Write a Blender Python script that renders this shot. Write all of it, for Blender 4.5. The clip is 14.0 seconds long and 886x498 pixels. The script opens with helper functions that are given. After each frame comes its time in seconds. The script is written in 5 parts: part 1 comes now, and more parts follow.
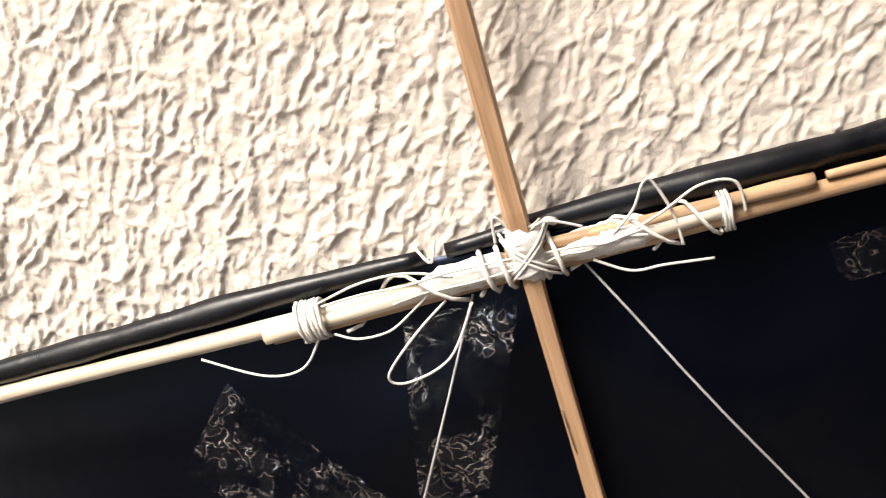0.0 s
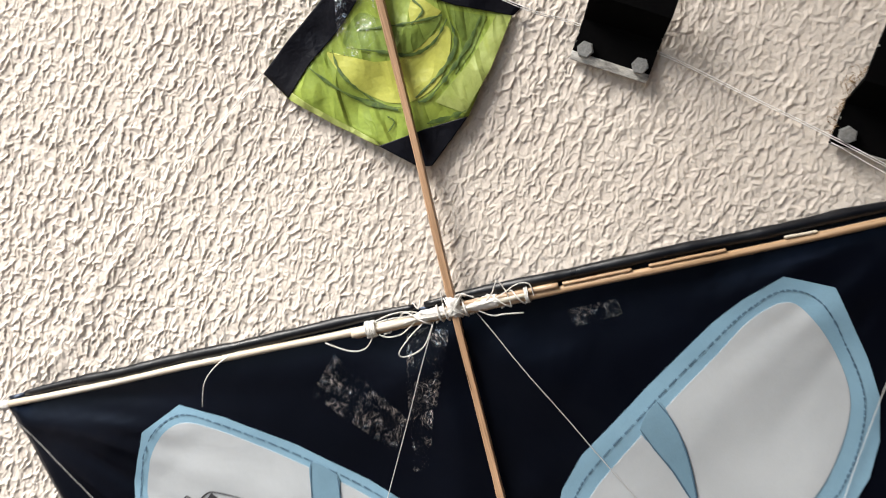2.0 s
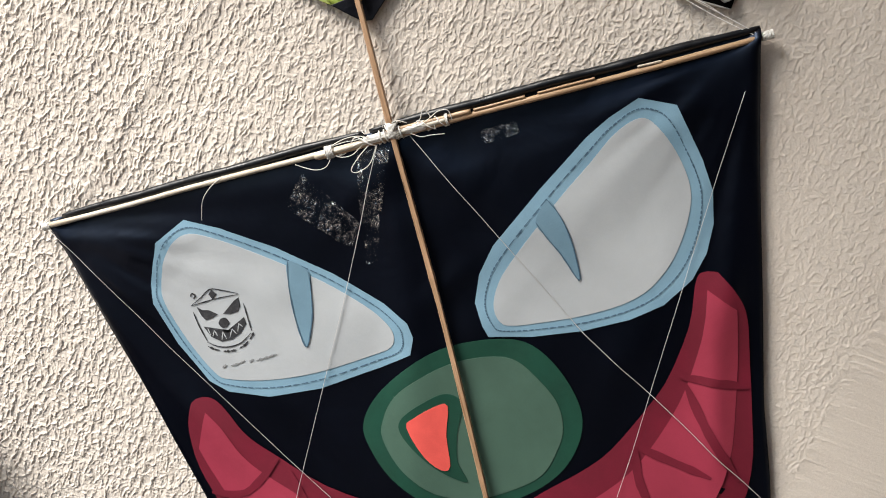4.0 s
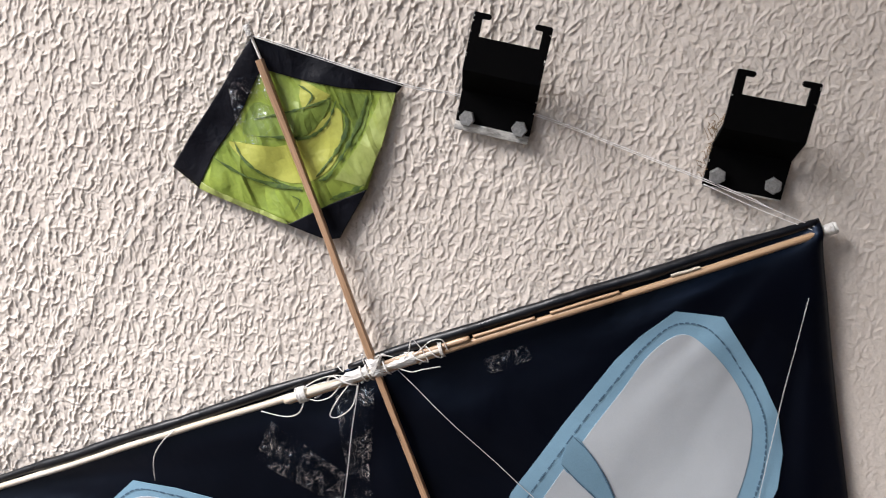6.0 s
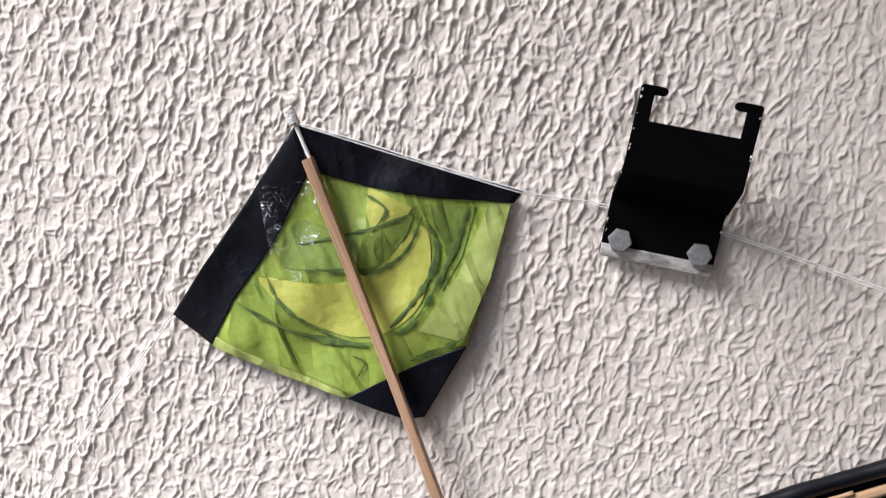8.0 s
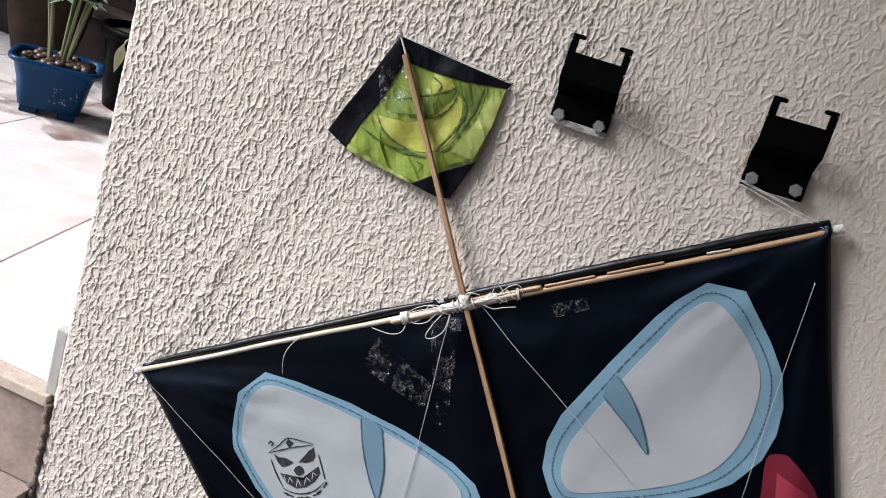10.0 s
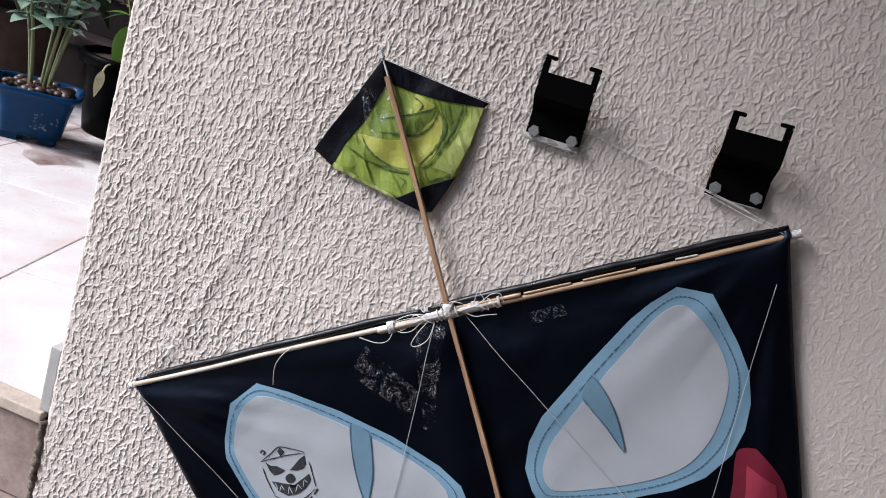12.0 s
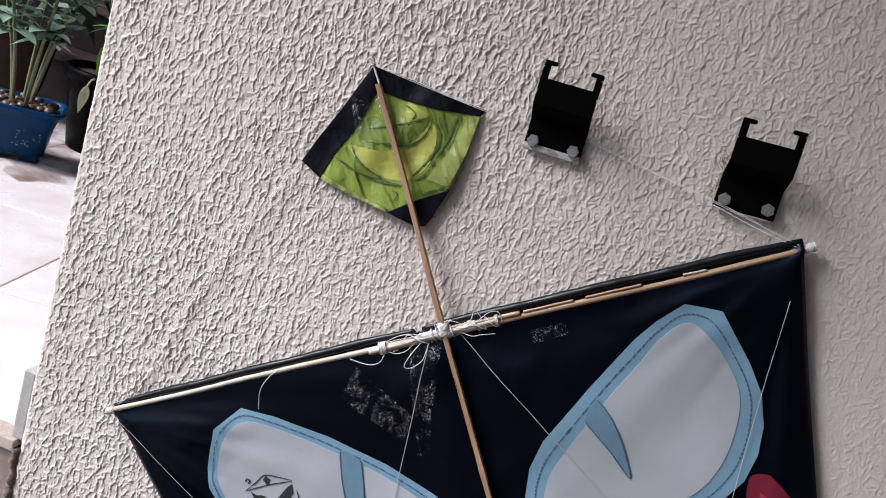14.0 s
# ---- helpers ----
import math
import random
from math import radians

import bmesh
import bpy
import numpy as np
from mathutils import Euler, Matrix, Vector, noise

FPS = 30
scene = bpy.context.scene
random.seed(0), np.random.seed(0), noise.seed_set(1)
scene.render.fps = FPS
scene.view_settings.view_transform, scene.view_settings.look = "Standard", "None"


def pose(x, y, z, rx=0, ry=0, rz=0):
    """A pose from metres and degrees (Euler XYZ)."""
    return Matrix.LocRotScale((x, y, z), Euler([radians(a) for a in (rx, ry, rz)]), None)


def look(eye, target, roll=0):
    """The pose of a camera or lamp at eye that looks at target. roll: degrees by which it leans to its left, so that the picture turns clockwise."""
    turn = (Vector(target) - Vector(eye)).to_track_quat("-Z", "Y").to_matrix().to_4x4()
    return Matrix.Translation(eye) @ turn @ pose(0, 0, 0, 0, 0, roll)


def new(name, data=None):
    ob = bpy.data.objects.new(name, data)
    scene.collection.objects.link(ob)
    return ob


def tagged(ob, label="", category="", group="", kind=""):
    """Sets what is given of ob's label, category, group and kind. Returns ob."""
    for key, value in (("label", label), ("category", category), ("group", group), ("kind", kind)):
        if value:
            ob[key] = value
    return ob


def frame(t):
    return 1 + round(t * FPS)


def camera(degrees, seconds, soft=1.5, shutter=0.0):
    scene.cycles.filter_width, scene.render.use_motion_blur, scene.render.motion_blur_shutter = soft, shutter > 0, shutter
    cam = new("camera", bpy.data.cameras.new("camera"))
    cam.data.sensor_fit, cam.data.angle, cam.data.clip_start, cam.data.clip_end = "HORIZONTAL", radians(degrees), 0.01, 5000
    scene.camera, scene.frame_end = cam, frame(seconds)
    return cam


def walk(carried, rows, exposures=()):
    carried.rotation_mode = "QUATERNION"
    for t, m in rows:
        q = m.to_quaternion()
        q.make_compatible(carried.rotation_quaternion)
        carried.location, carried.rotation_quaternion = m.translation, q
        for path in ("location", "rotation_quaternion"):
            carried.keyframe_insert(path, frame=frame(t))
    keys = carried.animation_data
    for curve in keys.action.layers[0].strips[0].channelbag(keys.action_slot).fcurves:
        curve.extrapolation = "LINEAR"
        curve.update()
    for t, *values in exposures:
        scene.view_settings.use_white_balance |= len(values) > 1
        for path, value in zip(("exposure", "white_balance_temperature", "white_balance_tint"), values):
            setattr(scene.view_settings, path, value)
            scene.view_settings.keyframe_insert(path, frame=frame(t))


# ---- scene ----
cam = camera(54.8, 14.0, soft=1.0, shutter=0.3)

PATH = [
    (0, (0.503, -0.292, 0.483), (0.524, 1.571, -0.240), 17.2),
    (0.5, (0.509, -0.312, 0.508), (0.605, 1.534, -0.243), 20.5),
    (1, (0.547, -0.434, 0.553), (0.547, 1.475, -0.053), 20.6),
    (1.5, (0.572, -0.568, 0.61), (0.42, 1.364, 0.115), 20.0),
    (2, (0.584, -0.75, 0.617), (0.382, 1.178, 0.126), 19.2),
    (2.5, (0.648, -0.869, 0.601), (0.476, 1.038, 0.023), 18.7),
    (2.7, (0.671, -0.905, 0.583), (0.526, 0.991, -0.038), 19.0),
    (4.8, (0.719, -0.993, 0.603), (0.535, 0.901, -0.014), 18.0),
    (5, (0.679, -0.948, 0.623), (0.514, 0.962, 0.055), 16.8),
    (5.5, (0.649, -0.825, 0.662), (0.536, 1.108, 0.158), 14.6),
    (6, (0.644, -0.765, 0.713), (0.455, 1.158, 0.199), 13.3),
    (6.5, (0.644, -0.766, 0.721), (0.366, 1.149, 0.215), 13.2),
    (7, (0.657, -0.744, 0.704), (0.361, 1.175, 0.227), 13.8),
    (7.5, (0.615, -0.648, 0.702), (0.275, 1.275, 0.273), 12.6),
    (8, (0.5, -0.523, 0.687), (0.354, 1.446, 0.364), 12.3),
    (8.5, (0.551, -0.588, 0.646), (0.299, 1.367, 0.312), 12.9),
    (9, (0.636, -0.767, 0.684), (0.291, 1.13, 0.152), 16.7),
    (9.2, (0.649, -0.83, 0.702), (0.279, 1.052, 0.137), 18.6),
    (11.3, (0.689, -1.056, 0.725), (0.335, 0.846, 0.219), 17.7),
    (11.5, (0.684, -1.052, 0.723), (0.335, 0.852, 0.221), 17.7),
    (12, (0.681, -1.044, 0.721), (0.349, 0.867, 0.23), 17.6),
    (12.5, (0.681, -1.042, 0.716), (0.342, 0.87, 0.24), 17.6),
    (13, (0.677, -1.034, 0.718), (0.341, 0.882, 0.254), 17.5),
    (13.5, (0.673, -1.019, 0.713), (0.344, 0.901, 0.255), 17.5),
    (14, (0.668, -0.993, 0.705), (0.343, 0.929, 0.258), 17.4),
]
EXPOSURES = [(0.0, 1.28, 7000, 12), (1.0, 1.17, 7150, 13), (2.0, 1.04, 6450, 9), (2.5, 1.0, 6500, 9), (5.0, 0.82, 6400, 8), (6.5, 0.83, 6000, 15), (8.0, 0.9, 5900, 14), (9.0, 0.76, 6150, 10), (11.3, 0.44, 5800, 15), (14.0, 0.42, 5800, 15)]
walk(cam, [(t, look(eye, target, roll)) for t, eye, target, roll in PATH], EXPOSURES)

# ---- light ----
world = bpy.data.worlds.new("sky")
scene.world = world
world.use_nodes = True
wn = world.node_tree
sky = wn.nodes.new("ShaderNodeTexSky")
sky.sky_type = "NISHITA"
sky.sun_disc = False
SUN_FROM = Vector((-0.72, -0.36, 0.60)).normalized()
sky.sun_elevation = math.asin(SUN_FROM.z)
sky.sun_rotation = math.atan2(SUN_FROM.x, SUN_FROM.y)
wn.links.new(sky.outputs[0], wn.nodes["Background"].inputs[0])
wn.nodes["Background"].inputs[1].default_value = 0.09
sun = new("sun", bpy.data.lights.new("sun", "SUN"))
sun.data.energy = 5.0
sun.data.angle = radians(28)
sun.data.color = (1.0, 0.95, 0.88)
sun.matrix_world = look(SUN_FROM * 20, (0, 0, 0))


# ---- building helpers ----
def mesh_of(name, verts, faces, material, parent=None, smooth=True, label=""):
    me = bpy.data.meshes.new(name)
    me.from_pydata([tuple(v) for v in verts], [], faces)
    me.update()
    if smooth:
        me.polygons.foreach_set("use_smooth", [True] * len(me.polygons))
    me.materials.append(material)
    ob = new(name, me)
    if parent:
        ob.parent = parent
    return tagged(ob, label)


def part(name, bm, material, parent, label="", smooth=False):
    bmesh.ops.recalc_face_normals(bm, faces=bm.faces)
    me = bpy.data.meshes.new(name)
    bm.to_mesh(me)
    bm.free()
    if smooth:
        me.polygons.foreach_set("use_smooth", [True] * len(me.polygons))
    me.materials.append(material)
    ob = new(name, me)
    if parent:
        ob.parent = parent
    return tagged(ob, label)


def empty(name, m, label, category, group="", kind=""):
    ob = new(name)
    ob.empty_display_size = 0.05
    ob.matrix_world = m
    return tagged(ob, label, category, group, kind)


def box_bm(x0, x1, y0, y1, z0, z1, bevel=0.0, segments=2):
    bm = bmesh.new()
    bmesh.ops.create_cube(bm, size=1)
    for v in bm.verts:
        v.co = ((x0 + x1) / 2 + v.co.x * (x1 - x0), (y0 + y1) / 2 + v.co.y * (y1 - y0), (z0 + z1) / 2 + v.co.z * (z1 - z0))
    if bevel:
        bmesh.ops.bevel(bm, geom=list(bm.edges), offset=bevel, segments=segments, affect="EDGES", profile=0.6)
    return bm


def spline(points, steps=6, closed=False):
    """A smooth curve through the points."""
    p = [Vector(q) for q in points]
    n, out = len(p), []
    for i in range(n if closed else n - 1):
        a, b, c, d = (p[(i + k) % n] if closed else p[min(max(i + k, 0), n - 1)] for k in (-1, 0, 1, 2))
        for s in range(steps):
            t = s / steps
            out.append(0.5 * (2 * b + (c - a) * t + (2 * a - 5 * b + 4 * c - d) * t * t + (3 * b - a - 3 * c + d) * t ** 3))
    if not closed:
        out.append(p[-1])
    return out


def sweep(lines, sides=6):
    """Tubes along polylines: each is (points, radius or radii). Returns verts and faces."""
    verts, faces = [], []
    for points, radius in lines:
        pts = [Vector(q) for q in points]
        n, base = len(pts), len(verts)
        radii = radius if isinstance(radius, (list, tuple)) else [radius] * n
        normal = None
        for i, q in enumerate(pts):
            ahead = (pts[min(i + 1, n - 1)] - pts[max(i - 1, 0)])
            ahead = ahead.normalized() if ahead.length > 1e-9 else Vector((1, 0, 0))
            if normal is None:
                normal = ahead.orthogonal().normalized()
            normal = normal - ahead * normal.dot(ahead)
            normal = normal.normalized() if normal.length > 1e-6 else ahead.orthogonal().normalized()
            other = ahead.cross(normal)
            for k in range(sides):
                a = 2 * math.pi * k / sides
                verts.append(q + radii[i] * (math.cos(a) * normal + math.sin(a) * other))
        for i in range(n - 1):
            for k in range(sides):
                m = (k + 1) % sides
                faces.append((base + i * sides + k, base + i * sides + m, base + (i + 1) * sides + m, base + (i + 1) * sides + k))
        faces.append(tuple(base + k for k in range(sides))[::-1])
        faces.append(tuple(base + (n - 1) * sides + k for k in range(sides)))
    return verts, faces


def tube(name, lines, material, parent=None, sides=6, label=""):
    v, f = sweep(lines, sides)
    return mesh_of(name, v, f, material, parent, True, label)


def lattice(seed):
    g = np.random.RandomState(seed)
    return g.permutation(512), g.uniform(0, 2 * np.pi, 512)


def perlin(x, y, seed):
    perm, ang = lattice(seed)
    xi, yi = np.floor(x).astype(int), np.floor(y).astype(int)
    fx, fy = x - xi, y - yi
    sx, sy = fx * fx * fx * (fx * (fx * 6 - 15) + 10), fy * fy * fy * (fy * (fy * 6 - 15) + 10)

    def corner(dx, dy):
        a = ang[perm[(perm[(xi + dx) % 512] + yi + dy) % 512]]
        return np.cos(a) * (fx - dx) + np.sin(a) * (fy - dy)

    low = corner(0, 0) * (1 - sx) + corner(1, 0) * sx
    high = corner(0, 1) * (1 - sx) + corner(1, 1) * sx
    return 1.5 * (low * (1 - sy) + high * sy)


def step(a, b, x):
    t = np.clip((x - a) / (b - a), 0, 1)
    return t * t * (3 - 2 * t)


# ---- materials ----
def material(name, color, rough=0.6, metal=0.0, second=None, spots=(20.0, 0.5), grain=(300.0, 0.1), bump=(), stretch=(1, 1, 1), rough_var=0.1, sheen=0.0, specular=0.5):
    """A principled material: color mixed with a second one by noise at a large scale, a fine grain, and bumps of (scale, strength, metres)."""
    m = bpy.data.materials.new(name)
    m.use_nodes = True
    t = m.node_tree
    p = t.nodes["Principled BSDF"]
    p.inputs["Metallic"].default_value = metal
    p.inputs["Specular IOR Level"].default_value = specular
    co = t.nodes.new("ShaderNodeTexCoord")
    mp = t.nodes.new("ShaderNodeMapping")
    mp.inputs["Scale"].default_value = stretch
    t.links.new(co.outputs["Object"], mp.inputs[0])

    def noise_node(scale, detail=4.0, rough_=0.55, distort=0.0):
        n = t.nodes.new("ShaderNodeTexNoise")
        n.inputs["Scale"].default_value = scale
        n.inputs["Detail"].default_value = detail
        n.inputs["Roughness"].default_value = rough_
        n.inputs["Distortion"].default_value = distort
        t.links.new(mp.outputs[0], n.inputs["Vector"])
        return n.outputs["Fac"]

    second = second or [c * 0.72 for c in color]
    big = noise_node(spots[0], 5.0, 0.6, 0.4)
    ramp = t.nodes.new("ShaderNodeMapRange")
    ramp.inputs["From Min"].default_value, ramp.inputs["From Max"].default_value = 0.35, 0.68
    ramp.inputs["To Max"].default_value = spots[1]
    t.links.new(big, ramp.inputs["Value"])
    mix = t.nodes.new("ShaderNodeMix")
    mix.data_type = "RGBA"
    mix.inputs["A"].default_value, mix.inputs["B"].default_value = (*color, 1), (*second, 1)
    t.links.new(ramp.outputs[0], mix.inputs["Factor"])
    fine = noise_node(grain[0], 3.0)
    tone = t.nodes.new("ShaderNodeMapRange")
    tone.inputs["From Min"].default_value, tone.inputs["From Max"].default_value = 0.3, 0.7
    tone.inputs["To Min"].default_value, tone.inputs["To Max"].default_value = 1 - grain[1], 1 + grain[1]
    t.links.new(fine, tone.inputs["Value"])
    hsv = t.nodes.new("ShaderNodeHueSaturation")
    t.links.new(mix.outputs["Result"], hsv.inputs["Color"])
    t.links.new(tone.outputs[0], hsv.inputs["Value"])
    t.links.new(hsv.outputs[0], p.inputs["Base Color"])
    rr = t.nodes.new("ShaderNodeMapRange")
    rr.inputs["From Min"].default_value, rr.inputs["From Max"].default_value = 0.3, 0.7
    rr.inputs["To Min"].default_value, rr.inputs["To Max"].default_value = max(rough - rough_var, 0.02), min(rough + rough_var, 1)
    t.links.new(big, rr.inputs["Value"])
    t.links.new(rr.outputs[0], p.inputs["Roughness"])
    if sheen:
        p.inputs["Sheen Weight"].default_value = sheen
    before = None
    for scale, strength, metres in bump:
        b = t.nodes.new("ShaderNodeBump")
        b.inputs["Strength"].default_value, b.inputs["Distance"].default_value = strength, metres
        t.links.new(noise_node(scale, 4.0, 0.6, 0.3), b.inputs["Height"])
        if before:
            t.links.new(before, b.inputs["Normal"])
        before = b.outputs[0]
    if before:
        t.links.new(before, p.inputs["Normal"])
    return m


def translucent(m, color, amount):
    """Lets a share of the light through a thin sheet."""
    t = m.node_tree
    p, out = t.nodes["Principled BSDF"], t.nodes["Material Output"]
    tr = t.nodes.new("ShaderNodeBsdfTranslucent")
    tr.inputs[0].default_value = (*color, 1)
    mx = t.nodes.new("ShaderNodeMixShader")
    mx.inputs[0].default_value = amount
    t.links.new(p.outputs[0], mx.inputs[1])
    t.links.new(tr.outputs[0], mx.inputs[2])
    t.links.new(mx.outputs[0], out.inputs[0])
    return m


STUCCO = material("stucco", (0.64, 0.58, 0.52), 0.85, second=(0.58, 0.52, 0.465), spots=(5, 0.8), grain=(420, 0.06), bump=((260, 0.5, 0.0010), (800, 0.5, 0.0005)), specular=0.25)
FABRIC = material("black_fabric", (0.0004, 0.0005, 0.0018), 0.36, second=(0.0006, 0.0008, 0.0028), spots=(9, 0.8), grain=(900, 0.15), bump=((9, 0.35, 0.008), (1800, 0.06, 0.0002)), specular=0.30, rough_var=0.03)
FABRIC.node_tree.nodes["Principled BSDF"].inputs["Specular Tint"].default_value = (0.50, 0.66, 1.0, 1)
BLUE = material("blue_fabric", (0.19, 0.32, 0.42), 0.6, second=(0.155, 0.275, 0.37), spots=(16, 0.8), grain=(900, 0.05), bump=((18, 0.2, 0.004), (1800, 0.15, 0.0003)), specular=0.3)
BLUE_DARK = material("dark_blue_fabric", (0.065, 0.12, 0.18), 0.65, grain=(900, 0.06), specular=0.3)
BLUE_MID = material("pupil_fabric", (0.155, 0.265, 0.35), 0.6, grain=(900, 0.06), bump=((1800, 0.15, 0.0003),), specular=0.3)
WHITE = translucent(material("white_fabric", (0.455, 0.48, 0.505), 0.6, second=(0.40, 0.425, 0.45), spots=(11, 0.9), grain=(900, 0.03), bump=((13, 0.25, 0.006), (1800, 0.12, 0.0003)), specular=0.3), (0.6, 0.6, 0.58), 0.12)
GREEN_DARK = material("dark_green_fabric", (0.009, 0.055, 0.036), 0.6, second=(0.007, 0.044, 0.028), spots=(20, 0.8), grain=(900, 0.06), bump=((16, 0.2, 0.004),), specular=0.3)
GREEN_GREY = material("grey_green_fabric", (0.060, 0.115, 0.088), 0.6, second=(0.05, 0.098, 0.074), spots=(14, 0.8), grain=(900, 0.05), bump=((16, 0.2, 0.004),), specular=0.3)
CRIMSON = material("crimson_fabric", (0.15, 0.010, 0.026), 0.6, second=(0.12, 0.008, 0.02), spots=(16, 0.8), grain=(900, 0.06), bump=((16, 0.2, 0.004),), specular=0.3)
PINK = material("rose_fabric", (0.30, 0.032, 0.062), 0.6, second=(0.26, 0.026, 0.052), spots=(16, 0.8), grain=(900, 0.05), bump=((16, 0.2, 0.004),), specular=0.3)
CORAL = material("coral_fabric", (0.72, 0.10, 0.085), 0.6, second=(0.62, 0.08, 0.07), spots=(30, 0.7), grain=(900, 0.05), specular=0.3)
BAMBOO = material("bamboo", (0.43, 0.295, 0.19), 0.34, second=(0.29, 0.165, 0.07), spots=(210, 0.9), grain=(700, 0.2), bump=((500, 0.4, 0.0006),), stretch=(0.03, 1, 1))
BAMBOO_UP = material("bamboo_spine", (0.46, 0.29, 0.18), 0.32, second=(0.21, 0.12, 0.06), spots=(210, 0.9), grain=(700, 0.2), bump=((500, 0.4, 0.0006),), stretch=(1, 1, 0.03))
BAMBOO_PALE = material("pale_bamboo", (0.59, 0.545, 0.47), 0.4, second=(0.42, 0.33, 0.22), spots=(210, 0.9), grain=(700, 0.15), bump=((500, 0.4, 0.0006),), stretch=(0.04, 1, 1))
DARK_WOOD = material("burnt_bamboo", (0.11, 0.06, 0.03), 0.6, grain=(300, 0.3))
THREAD = material("white_thread", (0.68, 0.66, 0.63), 0.6, grain=(1500, 0.1), bump=((2500, 0.4, 0.0003),))
STRING = material("white_string", (0.86, 0.85, 0.83), 0.6, grain=(1500, 0.1))
LINE = material("grey_line", (0.5, 0.5, 0.5), 0.45, grain=(1500, 0.1))
HEM = material("black_hem", (0.0022, 0.0028, 0.0048), 0.36, second=(0.0035, 0.0042, 0.007), spots=(40, 0.7), grain=(600, 0.15), bump=((60, 0.25, 0.002), (900, 0.15, 0.0004)), specular=0.32)
TISSUE = translucent(material("green_tissue", (0.30, 0.38, 0.062), 0.45, second=(0.175, 0.255, 0.034), spots=(26, 0.9), grain=(300, 0.1), bump=((20, 0.5, 0.006), (70, 0.3, 0.0015)), specular=0.4), (0.35, 0.44, 0.08), 0.12)
TISSUE_PALE = translucent(material("lime_tissue", (0.37, 0.42, 0.13), 0.5, second=(0.24, 0.31, 0.045), spots=(30, 0.8), grain=(300, 0.08), bump=((22, 0.5, 0.006), (120, 0.25, 0.001))), (0.4, 0.48, 0.08), 0.12)
TISSUE_YELLOW = translucent(material("yellow_tissue", (0.46, 0.47, 0.088), 0.5, second=(0.40, 0.425, 0.07), spots=(30, 0.8), grain=(300, 0.08), bump=((22, 0.5, 0.006), (120, 0.25, 0.001))), (0.5, 0.5, 0.06), 0.12)
TISSUE_DEEP = translucent(material("deep_green_tissue", (0.21, 0.29, 0.05), 0.5, second=(0.14, 0.21, 0.034), spots=(30, 0.8), grain=(300, 0.1), bump=((22, 0.5, 0.006), (120, 0.25, 0.001))), (0.2, 0.3, 0.03), 0.12)
INK = material("green_ink", (0.035, 0.07, 0.012), 0.6, second=(0.11, 0.17, 0.022), spots=(150, 0.9), grain=(600, 0.2))
PAPER_BLACK = material("black_tissue", (0.0035, 0.0038, 0.0075), 0.45, grain=(500, 0.2), bump=((35, 0.5, 0.005), (160, 0.3, 0.001)), specular=0.15)
STAMP_FAINT = material("faint_stamp_ink", (0.14, 0.145, 0.15), 0.6, second=(0.30, 0.31, 0.32), spots=(260, 0.9), grain=(700, 0.3))
STAMP = material("stamp_ink", (0.010, 0.011, 0.015), 0.6, second=(0.045, 0.045, 0.05), spots=(220, 0.9), grain=(700, 0.3))
PAINT = material("black_paint", (0.0010, 0.0010, 0.0012), 0.75, second=(0.0026, 0.0026, 0.0026), spots=(40, 0.6), grain=(400, 0.2), bump=((500, 0.2, 0.0003),), specular=0.035)
STEEL = material("scraped_steel", (0.66, 0.64, 0.60), 0.5, 0.35, second=(0.07, 0.065, 0.06), spots=(150, 0.95), grain=(500, 0.25), bump=((400, 0.4, 0.0005),), stretch=(0.35, 1, 1))
ZINC = material("zinc_bolt", (0.36, 0.36, 0.355), 0.5, 0.6, second=(0.22, 0.22, 0.215), spots=(200, 0.8), grain=(700, 0.15), bump=((600, 0.3, 0.0004),))
TILE = material("pale_floor_tile", (0.84, 0.81, 0.79), 0.30, second=(0.60, 0.47, 0.43), spots=(6, 0.7), grain=(150, 0.04), bump=((6, 0.05, 0.002),))
GROUT = material("grey_grout", (0.30, 0.28, 0.26), 0.9, grain=(300, 0.2))
STONE = material("beige_stone", (0.34, 0.27, 0.235), 0.5, second=(0.21, 0.155, 0.13), spots=(18, 0.9), grain=(150, 0.12), bump=((60, 0.25, 0.001),))
NOSING = material("pale_stone_edge", (0.56, 0.48, 0.40), 0.55, second=(0.42, 0.34, 0.27), spots=(40, 0.9), grain=(200, 0.12), bump=((120, 0.4, 0.001),))
MORTAR = material("grey_mortar", (0.42, 0.41, 0.39), 0.9, second=(0.33, 0.32, 0.30), spots=(25, 0.8), grain=(300, 0.1), bump=((120, 0.5, 0.001),))
DIRT = material("dark_dirt", (0.11, 0.085, 0.065), 0.95, second=(0.22, 0.18, 0.15), spots=(90, 0.8), grain=(400, 0.3), bump=((150, 0.8, 0.003),))
BLUE_PLASTIC = material("blue_plastic", (0.003, 0.036, 0.105), 0.34, second=(0.0025, 0.028, 0.08), spots=(12, 0.8), grain=(200, 0.06), bump=((30, 0.08, 0.001),), specular=0.14)
BLACK_PLASTIC = material("black_plastic", (0.0010, 0.0010, 0.0013), 0.4, grain=(200, 0.15), specular=0.02)
SOIL = material("potting_soil", (0.045, 0.028, 0.018), 0.95, grain=(200, 0.3), bump=((90, 0.8, 0.006),))
PEBBLE = material("brown_pebbles", (0.05, 0.026, 0.02), 0.45, second=(0.10, 0.06, 0.045), spots=(9, 0.9), grain=(150, 0.15))
# pale base colour has the sky highlights of the green leaves painted in
LEAF_SHINE = material("leaf_painted_shine", (0.32, 0.43, 0.34), 0.2, second=(0.20, 0.32, 0.23), spots=(30, 0.8), grain=(200, 0.1), specular=1.0)
